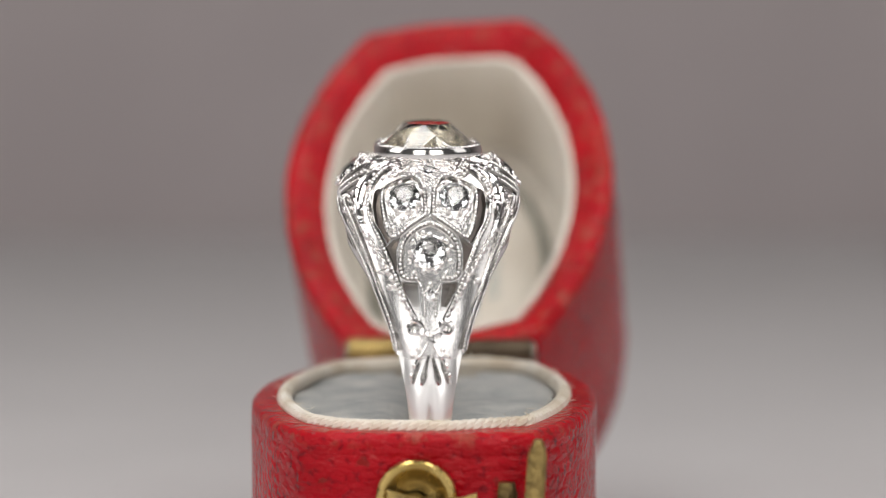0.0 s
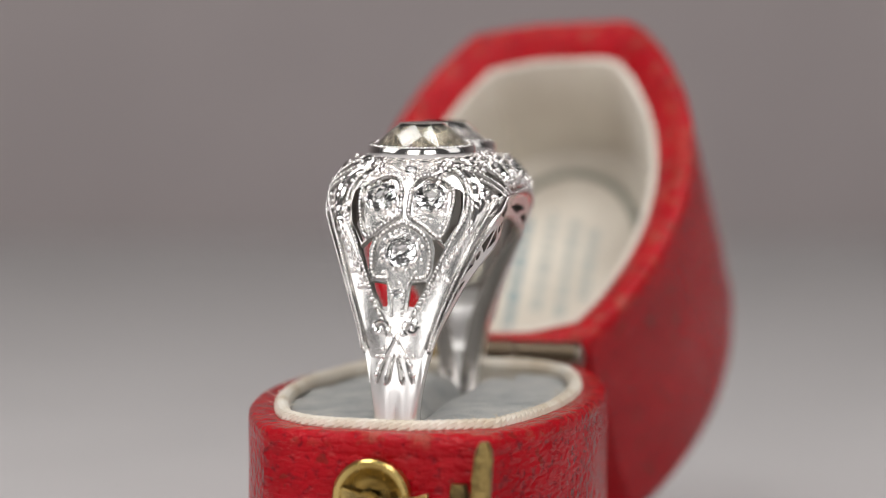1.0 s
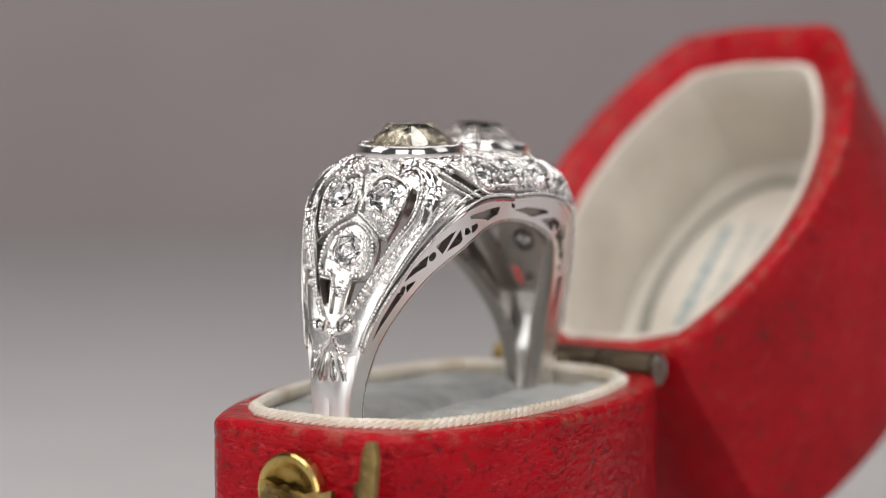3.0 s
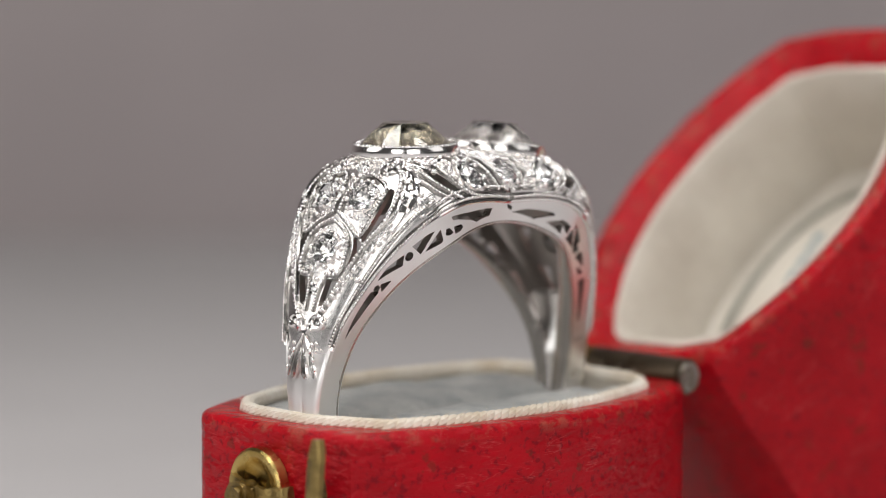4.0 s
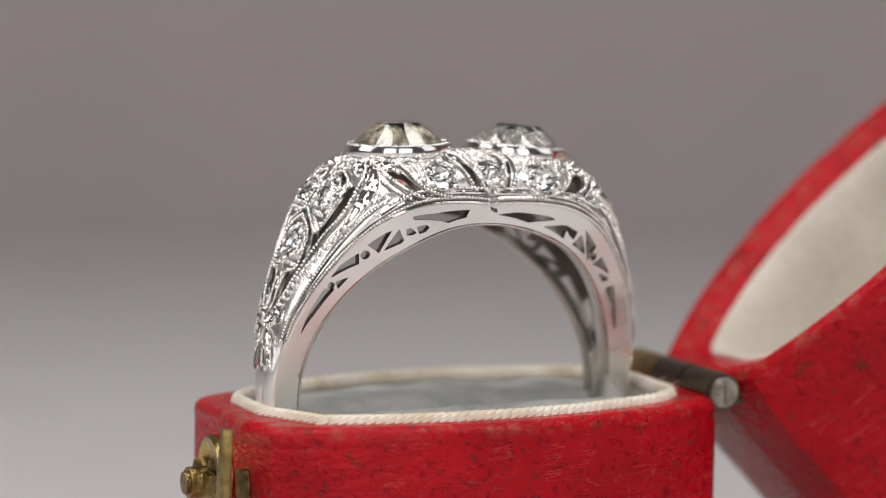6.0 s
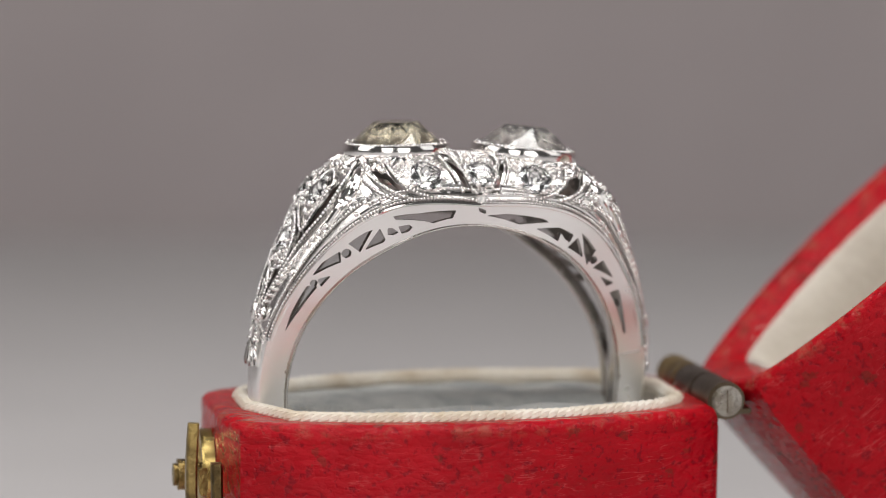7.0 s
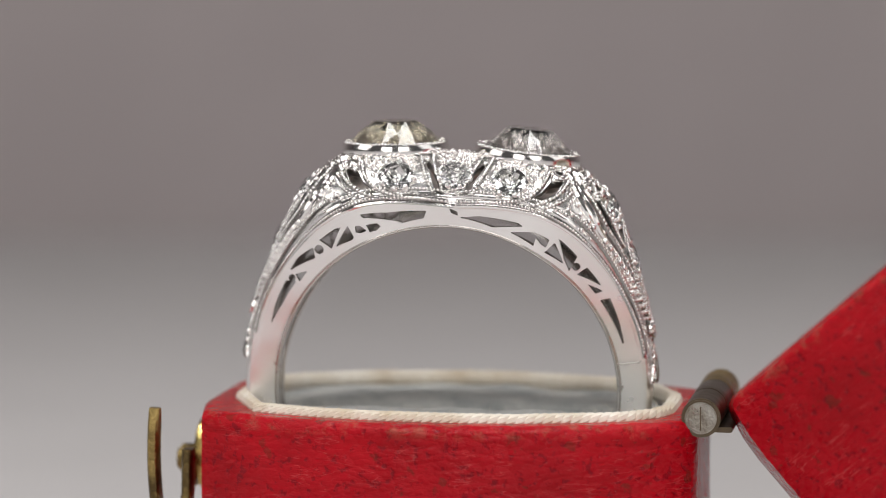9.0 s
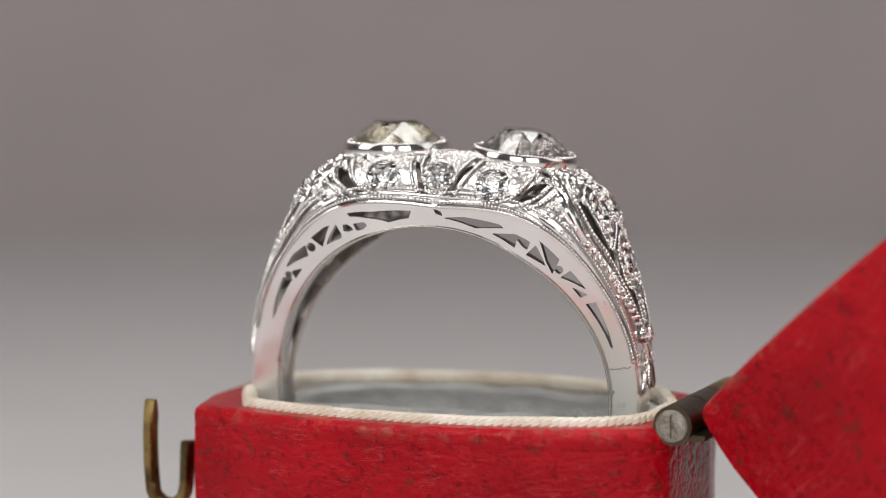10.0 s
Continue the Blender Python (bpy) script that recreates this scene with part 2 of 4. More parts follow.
def lathe(profile, n=40):
    bm = bmesh.new()
    rows = [[bm.verts.new((r * math.cos(6.28319 * i / n), r * math.sin(6.28319 * i / n), z)) for i in range(n)] for r, z in profile]
    for a, b in zip(rows, rows[1:]):
        for i in range(n):
            bm.faces.new((a[i], a[(i + 1) % n], b[(i + 1) % n], b[i]))
    return bm


def fuzz(bm, ring, count, length, radius, spread):
    """Short loose hairs that stand off a closed line."""
    line = resample(ring, 0.05)
    for _ in range(count):
        p = random.choice(line) + Vector((random.uniform(-1, 1), random.uniform(-1, 1), random.uniform(-0.6, 0))) * spread
        d = Vector((random.uniform(-1, 1), random.uniform(-1, 1), random.uniform(-0.15, 0.7))).normalized()
        b = Vector((random.uniform(-1, 1), random.uniform(-1, 1), random.uniform(-0.5, 0.5)))
        l = length * random.uniform(0.3, 1.0)
        tube(bm, [p + d * (l * f) + b * (0.35 * l * f * f) for f in (0, 0.33, 0.67, 1)], radius, 3)


def slab(bm, x0, x1, y0, y1, z0, z1, bevel=0.08):
    g = bmesh.ops.create_cube(bm, size=1, matrix=Matrix.LocRotScale(((x0 + x1) / 2, (y0 + y1) / 2, (z0 + z1) / 2), None, (x1 - x0, y1 - y0, z1 - z0)))
    edges = {e for v in g["verts"] for e in v.link_edges}
    bmesh.ops.bevel(bm, geom=list(edges), offset=bevel, segments=2, affect="EDGES")


def cylinder(bm, m, r, h, seg=24, bevel=0.1):
    g = bmesh.ops.create_cone(bm, cap_ends=True, segments=seg, radius1=r, radius2=r, depth=h, matrix=m)
    edges = {e for v in g["verts"] for e in v.link_edges if len(e.link_faces) == 2 and any(len(f.verts) > 4 for f in e.link_faces)}
    bmesh.ops.bevel(bm, geom=list(edges), offset=bevel, segments=2, affect="EDGES")


BASE_H = 14.75
HINGE = Vector((12.95, 0, 0.18))
LID_AT = Vector((HALF + 1.14, 0.15, 0.37))
LID_SIZE = (13.6, 4.77, 9.87)      # half length, half width at the ends and in the middle of the lid
OPEN = 41.5          # slope of the open lid's rim above the level
LID_H = 16.8
PAD = -9.0           # depth of the lid's padded inside


def wavy(pts, z, amp, k, seed):
    """A level of the wall, a little uneven."""
    out = []
    for x, y in pts:
        d = amp * noise.noise(Vector((x * k, y * k, z * k + seed)))
        l = math.hypot(x, y)
        out.append((x * (1 + d / l), y * (1 + d / l)))
    return out


def build_ring_box():
    box = new("ring_box")
    tagged(box, "small open red leather ring box with cream cord trim", "ring box")
    # lower half
    bm = bmesh.new()
    lv = [(barrel(0.5), -BASE_H), (barrel(0.1), -BASE_H + 0.3)]
    for z in np.linspace(-BASE_H + 0.8, -0.55, 12):
        if z < -1.3:
            lv.append((wavy(barrel(0), z, 0.09, 0.35, 1.0), z))
    lv += [(wavy(barrel(0), -1.2, 0.09, 0.35, 1.0), -1.2), (wavy(barrel(0.04), -1.05, 0.09, 0.35, 1.0), -1.05), (wavy(barrel(0.0), -0.95, 0.05, 0.35, 1.0), -0.95), (barrel(0.0), -0.5), (barrel(0.04), -0.25), (barrel(0.22), -0.06), (barrel(0.5), 0.0), (wavy(barrel(1.0, corner=1.5), 0, 0.08, 0.6, 4), 0.0),
           (barrel(1.42, corner=2.2), -0.03), (barrel(1.5, corner=2.2), -0.5), (barrel(1.5, corner=2.2), -4.0)]
    loft(bm, [(skew(q), z) for q, z in lv], True, True)
    part("lower_body", bm, LEATHER, box)
    bm = bmesh.new()
    rope(bm, resample([(x, y, 0.02 + 0.05 * noise.noise(Vector((x * 0.4, y * 0.4, 2)))) for x, y in skew(barrel(1.72, corner=2.2))], 0.12), 0.40)
    part("cord_trim", bm, CORD, box, "twisted cream cord trim")
    bm = bmesh.new()
    fuzz(bm, [Vector((x, y, 0.36)) for x, y in skew(barrel(1.72, corner=2.2))], 420, 0.55, 0.009, 0.4)
    part("cord_fibre", bm, CORD, box, "loose fibres of the cord", kind="stuff")
    bm = bmesh.new()
    loft(bm, [(skew(barrel(i, corner=2.2)), z) for i, z in ((1.62, -0.25), (1.72, -0.1), (1.82, -0.3), (1.85, -3.8))])
    part("lining", bm, SILK, box, "cream inner lining")
    # two soft rolls hold the ring in the slit between them
    for s in (1, -1):
        bm = bmesh.new()
        grid = []
        for i in range(41):
            row = []
            x = -11.0 + 22.0 * i / 40
            R = (HALF ** 2 + (MID - END) ** 2) / (2 * (MID - END))
            w = math.sqrt((R - 1.85) ** 2 - x * x) + MID - R
            for j in range(17):
                f = j / 16
                y = 0.12 + (w - 0.12) * f
                arch = (1 - abs(2 * f - 1) ** 5.0) ** 0.6 * (1 - abs(x / 11.0) ** 8) ** 0.5
                arch = max(arch, 0.5 * (1 - abs(x / 11.0) ** 8))
                arch = arch if f < 0.5 else 0.82 + 0.18 * arch
                z = -2.3 + 2.08 * arch + 0.22 * noise.noise(Vector((x * 0.35, y * 0.5, s * 5.0))) + 0.05 * noise.noise(Vector((x * 1.6, y * 1.6, s)))
                row.append(bm.verts.new((x, s * y, z)))
            grid.append(row)
        for a, b in zip(grid, grid[1:]):
            for j in range(16):
                bm.faces.new((a[j], a[j + 1], b[j + 1], b[j]))
        loop = [r[0] for r in grid] + grid[-1][1:] + [r[-1] for r in grid[-2::-1]] + grid[0][-2:0:-1]
        low = [bm.verts.new((v.co.x, v.co.y, -3.9)) for v in loop]
        for i in range(len(loop)):
            j = (i + 1) % len(loop)
            bm.faces.new((loop[i], loop[j], low[j], low[i]))
        bm.faces.new(low)
        part("cushion_roll", bm, VELVET, box, "pale grey-blue velvet ring cushion")

    # lid, built shut-side down about the hinge line, then laid open
    a = radians(OPEN)
    # it hangs a little askew on the old hinge
    open_m = (Matrix.Translation(LID_AT * MM) @ Matrix.Rotation(-a, 4, "Y") @ Matrix.Rotation(radians(1.6), 4, "Z")
              @ Matrix.Rotation(radians(-2.73), 4, "X"))

    def lid_pts(inset, corner=0.9, grow=0.0):
        return [(x + LID_SIZE[0], y - 0.22) for x, y in barrel(inset, corner=corner, grow=grow, size=LID_SIZE)]

    bm = bmesh.new()
    lv = [(lid_pts(2.9), -LID_H + 1.2), (lid_pts(2.7), -1.75), (wavy(lid_pts(2.5), 1, 0.1, 1.1, 3), -1.3), (wavy(lid_pts(1.7), 1, 0.1, 1.1, 5), -0.55),
          (wavy(lid_pts(0.85), 1, 0.1, 1.5, 2), -0.1), (wavy(lid_pts(0.5), 1, 0.14, 1.7, 9), -0.03), (wavy(lid_pts(0.24), 1, 0.14, 1.3, 6), -0.12), (wavy(lid_pts(0.04), 1, 0.1, 1.2, 6), -0.3)]
    for z in np.linspace(-0.6, -LID_H + 1.4, 12):
        lv.append(([(x - 0.55 * max(0.0, 1 - x / 3) * min(1.0, -z / 2.5), y) for x, y in wavy(lid_pts(0), z, 0.18, 0.8, 7.0)], z))
    lv += [(lid_pts(0.1), -LID_H + 0.8), (lid_pts(0.45), -LID_H + 0.3), (lid_pts(1.0), -LID_H)]
    loft(bm, lv, True, True)
    lid = part("lid", bm, LEATHER, box, "red leather lid standing open")
    lid.matrix_basis = open_m
    bm = bmesh.new()
    lv = [(lid_pts(2.5), -1.6), (wavy(lid_pts(2.36), 1, 0.18, 1.9, 8), -1.14), (wavy(lid_pts(2.7), 1, 0.08, 1.3, 3), -1.1), (lid_pts(2.9), -1.5), (lid_pts(3.05), -3.0), (lid_pts(3.1), -6.0), (lid_pts(3.3), PAD + 0.5), (lid_pts(4.0), PAD)]
    loft(bm, lv, False, True)
    part("silk_lining", bm, SILK, lid, "cream silk lining of the lid")
    bm = bmesh.new()
    fuzz(bm, [Vector((x, y, -1.12)) for x, y in lid_pts(2.45)], 160, 0.7, 0.012, 0.35)
    part("frayed_thread", bm, CORD, lid, "frayed threads along the lining's edge", kind="stuff")
    # oval pad at the bottom of the lid with faded printing
    cx = LID_SIZE[0]
    bm = bmesh.new()
    rows = []
    for f, z in [(1.0, 0.0), (1.0, 0.35), (0.96, 0.5), (0.6, 0.62), (0.2, 0.66)]:
        rows.append([bm.verts.new((cx + 8.4 * f * math.cos(q), 5.2 * f * math.sin(q) - 0.22, PAD + z)) for q in np.linspace(0, 6.28319, 49)[:-1]])
    for p, q in zip(rows, rows[1:]):
        for i in range(48):
            bm.faces.new((p[i], p[(i + 1) % 48], q[(i + 1) % 48], q[i]))
    bm.faces.new(rows[-1])
    part("lid_pad", bm, SILK, lid, "oval silk pad inside the lid")
    # added dark tube in place of the shadowed gap round the pad
    bm = bmesh.new()
    tube(bm, [Vector((cx + 8.5 * math.cos(q), 5.3 * math.sin(q) - 0.22, PAD + 0.3)) for q in np.linspace(0, 6.28319, 65)[:-1]], 0.38, 8, True)
    part("pad_shade_band", bm, PAD_SHADE, lid, "dark olive band standing in for the shade round the pad")
    # faded lines of print, broken into short bars
    for y, x0, x1, ink in ((2.1, -4.4, 4.6, INK), (0.5, -3.2, 5.0, FAINT_INK), (-1.0, -3.8, 4.2, FAINT_INK), (-2.3, -2.4, 3.4, FAINT_INK)):
        x = x0
        while x < x1:
            w = random.uniform(0.5, 1.5)
            bm = bmesh.new()
            slab(bm, cx + x, cx + min(x + w, x1), y - 0.32, y + 0.32, PAD + 0.5, PAD + 0.67, 0.02)
            part("printed_bar", bm, ink, lid)
            x += w + 0.28

    # hinge
    hinge = new("hinge")
    hinge.parent = box
    tagged(hinge, "dark worn brass barrel hinge")
    knuckles = [(-5.2, -1.75), (-1.7, 1.7), (1.75, 5.2)]
    for y0, y1 in knuckles:
        bm = bmesh.new()
        cylinder(bm, Matrix.Translation((HINGE.x, (y0 + y1) / 2, HINGE.z)) @ Matrix.Rotation(radians(90), 4, "X"), 0.98, y1 - y0, 28, 0.08)
        part("knuckle", bm, BRASS if y0 > 0 else STEEL, hinge)
    for s in (-1, 1):
        bm = bmesh.new()
        cylinder(bm, Matrix.Translation((HINGE.x, s * 5.25, HINGE.z)) @ Matrix.Rotation(radians(90), 4, "X"), 0.80, 0.24, 28, 0.07)
        pin = part("pin_head", bm, PIN, hinge, "scratched steel pin head")
        bm = bmesh.new()
        slab(bm, HINGE.x - 0.05, HINGE.x + 0.05, s * 5.30 - 0.08, s * 5.30 + 0.08, HINGE.z - 0.62, HINGE.z + 0.62, 0.02)
        part("slot", bm, STEEL, hinge)
    bm = bmesh.new()
    slab(bm, HALF - 0.6, HALF + 0.3, -4.9, 4.9, 0.0, 0.1, 0.03)
    part("leaf", bm, BRASS, hinge, "thin brass hinge leaf")
    bm = bmesh.new()
    slab(bm, HINGE.x + 0.5, HINGE.x + 1.5, -4.6, 4.6, -0.62, -0.34, 0.04)
    part("leaf", bm, STEEL, hinge, "dark hinge leaf let into the lid")

    # clasp on the front end
    clasp = new("clasp")
    clasp.parent = box
    tagged(clasp, "old brass hook clasp")
    fx = -HALF - 0.15
    bm = lathe([(0.02, 0.05), (0.9, 0.06), (1.25, 0.12), (1.5, 0.3), (1.66, 0.36), (1.84, 0.34), (1.95, 0.22), (1.97, -0.3)], 44)
    bm.transform(Matrix.Translation((fx - 0.5, -0.65, -3.1)) @ Matrix.Rotation(radians(-90), 4, "Y"))
    part("plate", bm, BRIGHT_BRASS, clasp, "bright round brass plate")
    bm = bmesh.new()
    cylinder(bm, Matrix.Translation((fx - 1.4, -0.55, -3.5)) @ Matrix.Rotation(radians(90), 4, "Y"), 0.8, 1.5, 24, 0.22)
    part("rivet", bm, BRASS, clasp)
    # worn lever over the plate, then the strip that curls out and up into the hook blade
    bm = bmesh.new()
    ends = []
    for k in range(15):
        f = k / 14
        y = 0.7 - 4.3 * f
        zc = -3.35 - 0.5 * math.sin(3.1 * f)
        h = 0.95 - 0.35 * abs(f - 0.35) + 0.16 * noise.noise(Vector((k * 0.55, 3, 1)))
        x = fx - 1.05 - 0.12 * math.sin(5 * f)
        ends.append([bm.verts.new((x + sx * 0.22, y, zc + sz * h)) for sx, sz in ((-1, -0.75), (-0.6, -1), (0.8, -1), (1, 0), (0.8, 1), (-0.6, 1), (-1, 0.75))])
    for p, q in zip(ends, ends[1:]):
        for i in range(7):
            bm.faces.new((p[i], p[(i + 1) % 7], q[(i + 1) % 7], q[i]))
    bm.faces.new(ends[0]), bm.faces.new(ends[-1])
    part("lever", bm, BRASS, clasp, "worn dark brass lever")
    bm = bmesh.new()
    line = [Vector((fx - 0.45, -5.0 - 0.04 * k, -2.2 - 0.55 * k)) for k in range(5)]
    line += [Vector((fx - 1.12 + 0.67 * math.cos(radians(a)), -5.25 - 1.0 * (a / 180), -4.7 - 0.7 * math.sin(radians(a)))) for a in range(15, 180, 15)]
    line += [Vector((fx - 1.8 - 0.08 * math.sin(k * 0.35), -6.3 - 0.025 * k, -4.65 + 0.434 * k)) for k in range(12)]
    rows = []
    for k, p in enumerate(line):
        d = (line[min(k + 1, len(line) - 1)] - line[max(k - 1, 0)]).normalized()
        side = Vector((0, 1, 0))
        n = side.cross(d).normalized()
        w = 0.46 if 0 < k < len(line) - 2 else (0.38 if k != len(line) - 1 else 0.2)
        w *= 1 + 0.08 * noise.noise(p * 1.5)
        rows.append([bm.verts.new(p + n * (a * 0.27) + side * (c * w)) for a, c in ((-1, -0.7), (-0.6, -1), (0.6, -1), (1, -0.7), (1, 0.7), (0.6, 1), (-0.6, 1), (-1, 0.7))])
    for p, q in zip(rows, rows[1:]):
        for i in range(8):
            bm.faces.new((p[i], p[(i + 1) % 8], q[(i + 1) % 8], q[i]))
    bm.faces.new(rows[0]), bm.faces.new(rows[-1])
    part("hook_blade", bm, BRASS, clasp, "upright curled brass hook")
    return box


ring_box = build_ring_box()


# ---- the ring: its own frame has the finger hole's centre at the origin, the crown up ----
U_TAB = np.array([0, 12, 25, 32, 38, 49, 58, 70, 84, 92, 180.0])
HW_TAB = np.array([4.15, 4.28, 4.45, 4.33, 3.92, 3.15, 2.58, 1.78, 1.26, 1.05, 1.0])
CREST = np.array([12.1, 12.35, 13.15, 13.05, 12.75, 11.75, 11.22, 10.85, 10.6, 10.55, 10.3])
EDGE = np.array([9.75, 10.1, 10.65, 10.75, 10.75, 10.6, 10.5, 10.4, 10.25, 10.2, 10.0])
INNER = 8.8


def soft_table(values):
    """The table's values at every half degree, with the kinks eased."""
    x = np.arange(-20, 200.5, 0.5)
    y = np.interp(np.abs(x), U_TAB, values)
    k = np.exp(-0.5 * (np.arange(-14, 15) / 6.0) ** 2)
    y = np.convolve(np.pad(y, 14, "edge"), k / k.sum(), "valid")
    return y[40:401]


HALF_DEG = np.arange(0, 180.5, 0.5)
HW_S, CREST_S, EDGE_S = soft_table(HW_TAB)[:361], soft_table(CREST)[:361], soft_table(EDGE)[:361]


def look_up(table, u):
    return float(np.interp(abs(u), HALF_DEG, table))


def power(u):
    """How boxy the dome's cross-section is."""
    return float(np.interp(abs(u), [0, 20, 42], [2.9, 2.6, 2.05]))


def surf(u, v):
    """Point of the ring's outer skin: u degrees from the crown, v from -1 to 1 round the section."""
    hw, rc, re = look_up(HW_S, u), look_up(CREST_S, u), look_up(EDGE_S, u)
    p = 2 / power(u)
    q = radians(90 * min(abs(v), 1.0))
    r = re + (rc - re) * max(0.0, math.cos(q)) ** p
    y = hw * math.sin(q) ** p
    return Vector((r * math.sin(radians(u)), math.copysign(y, v), r * math.cos(radians(u))))


def across(u, y):
    """The section parameter at which the skin lies y from the middle."""
    k = max(-0.999, min(0.999, y / look_up(HW_S, u)))
    return math.copysign(math.degrees(math.asin(abs(k) ** (power(u) / 2))) / 90, k)


def skin(u, v, h=0.0):
    p = surf(u, v)
    if not h:
        return p
    du = surf(u + 0.5, v) - surf(u - 0.5, v)
    v0, v1 = max(v - 0.02, -1), min(v + 0.02, 1)
    dv = surf(u, v1) - surf(u, v0)
    n = dv.cross(du).normalized()
    heart = Vector((9.3 * math.sin(radians(u)), p.y * 0.75, 9.3 * math.cos(radians(u))))
    if n.dot(p - heart) < 0:
        n = -n
    return p + n * h


def turned_point(x, z):
    return math.degrees(math.atan2(x, z)), math.hypot(x, z)


def shoulder(x, y, s=1, side=1):
    """Skin coordinates of a point of the shoulder drawing: x across, y down from the crown, in drawing units."""
    a = x * 0.0279
    z = np.interp(y, [290, 450, 600, 745], [11.85, 7.55, 3.5, -0.5])
    lo, hi = 12.0, 110.0
    for _ in range(24):
        u = (lo + hi) / 2
        if surf(u, across(u, a)).z > z:
            lo = u
        else:
            hi = u
    return -s * u, side * max(-0.97, min(0.97, across(u, a)))


def flank(x, y, s=1, side=1):
    """Skin coordinates of a point of the drawing of the side of the crown: x along, y down."""
    px, pz = x * 0.0281, 9.5 + (380 - y) * 0.0272
    u, r = turned_point(px, pz)
    rc, re = look_up(CREST_S, u), look_up(EDGE_S, u)
    k = max(0.0, min(0.999, (r - re) / (rc - re)))
    v = math.degrees(math.acos(k ** (power(u) / 2))) / 90
    return s * u, -side * min(v, 0.97)


def smooth_line(pts, n=8, closed=False):
    """A soft curve through the given points."""
    P = [Vector((*p, 0)) for p in pts]
    m, out = len(P), []
    for i in range(m if closed else m - 1):
        p0, p1 = P[(i - 1) % m if closed else max(i - 1, 0)], P[i]
        p2, p3 = P[(i + 1) % m], P[(i + 2) % m if closed else min(i + 2, m - 1)]
        for k in range(n):
            t = k / n
            q = 0.5 * ((2 * p1) + (p2 - p0) * t + (2 * p0 - 5 * p1 + 4 * p2 - p3) * t * t + (3 * p1 - p0 - 3 * p2 + p3) * t ** 3)
            out.append((q.x, q.y))
    if not closed:
        out.append((P[-1].x, P[-1].y))
    return out


FLAT_U, FLAT_V = 0.2, 4.0


def inside(px, py, poly):
    hit = np.zeros(px.shape, bool)
    n = len(poly)
    for i in range(n):
        (x0, y0), (x1, y1) = poly[i], poly[(i + 1) % n]
        cross = ((y0 > py) != (y1 > py)) & (px < (x1 - x0) * (py - y0) / ((y1 - y0) or 1e-12) + x0)
        hit ^= cross
    return hit


def nearest_on(poly, p):
    best, bd = p, 1e9
    for i in range(len(poly)):
        a, b = Vector(poly[i]), Vector(poly[(i + 1) % len(poly)])
        d = b - a
        t = max(0.0, min(1.0, (p - a).dot(d) / max(d.length_squared, 1e-12)))
        q = a + d * t
        if (q - p).length < bd:
            best, bd = q, (q - p).length
    return best, bd


def pierced(us, vs, holes, place, thick):
    """A pierced sheet: a fine grid with the openings cut out along their outlines, placed twice, thick apart."""
    nu, nv = len(us), len(vs)
    G = np.array([[(u, v) for v in vs] for u in us])
    cu = (G[:-1, :-1] + G[1:, 1:]) / 2
    gone = np.zeros(cu.shape[:2], bool)
    owner = -np.ones(cu.shape[:2], int)
    for k, h in enumerate(holes):
        m = inside(cu[..., 0], cu[..., 1], h)
        gone |= m
        owner[m] = k
    pos = G.copy()
    reach = 1.3 * math.hypot(us[1] - us[0], vs[1] - vs[0])
    for i in range(nu):
        for j in range(nv):
            cells = [(a, b) for a in (i - 1, i) for b in (j - 1, j) if 0 <= a < nu - 1 and 0 <= b < nv - 1]
            g = [c for c in cells if gone[c]]
            if g and len(g) < len(cells):
                q, d = nearest_on(holes[owner[g[0]]], Vector(G[i, j]))
                if d < reach:
                    pos[i, j] = q
    bm = bmesh.new()
    top, low = {}, {}

    def vert(store, i, j, h):
        if (i, j) not in store:
            store[i, j] = bm.verts.new(place(*pos[i, j], h))
        return store[i, j]

    for i in range(nu - 1):
        for j in range(nv - 1):
            if gone[i, j]:
                continue
            q = [(i, j), (i + 1, j), (i + 1, j + 1), (i, j + 1)]
            bm.faces.new([vert(top, a, b, 0) for a, b in q])
            # underside and hole walls take slot 1, the metal with shade in its colour
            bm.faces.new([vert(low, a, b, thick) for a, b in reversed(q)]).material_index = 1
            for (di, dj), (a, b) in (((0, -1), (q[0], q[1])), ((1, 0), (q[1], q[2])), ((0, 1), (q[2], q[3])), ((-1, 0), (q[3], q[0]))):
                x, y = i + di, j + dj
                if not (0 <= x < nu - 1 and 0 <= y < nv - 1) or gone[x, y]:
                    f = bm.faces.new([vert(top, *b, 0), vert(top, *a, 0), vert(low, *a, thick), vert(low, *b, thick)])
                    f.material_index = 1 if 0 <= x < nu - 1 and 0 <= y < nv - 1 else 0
    return bm


def ball_mesh(name, balls, mat, parent, label="", level=1):
    """Many small grains as one mesh: balls are (place, radius)."""
    t = bmesh.new()
    bmesh.ops.create_icosphere(t, subdivisions=level, radius=1)
    V = np.array([v.co[:] for v in t.verts])
    F = np.array([[v.index for v in f.verts] for f in t.faces])
    t.free()
    n = len(balls)
    P = np.array([b[0][:] for b in balls])
    R = np.array([b[1] for b in balls])
    verts = (V[None] * R[:, None, None] + P[:, None]).reshape(-1, 3) * MM
    faces = (F[None] + (np.arange(n) * len(V))[:, None, None]).reshape(-1, 3)
    me = bpy.data.meshes.new(name)
    me.from_pydata(verts.tolist(), [], faces.tolist())
    me.polygons.foreach_set("use_smooth", [True] * len(faces))
    me.materials.append(mat)
    ob = new(name, me)
    ob.parent = parent
    tagged(ob, label=label, kind="stuff")
    return ob


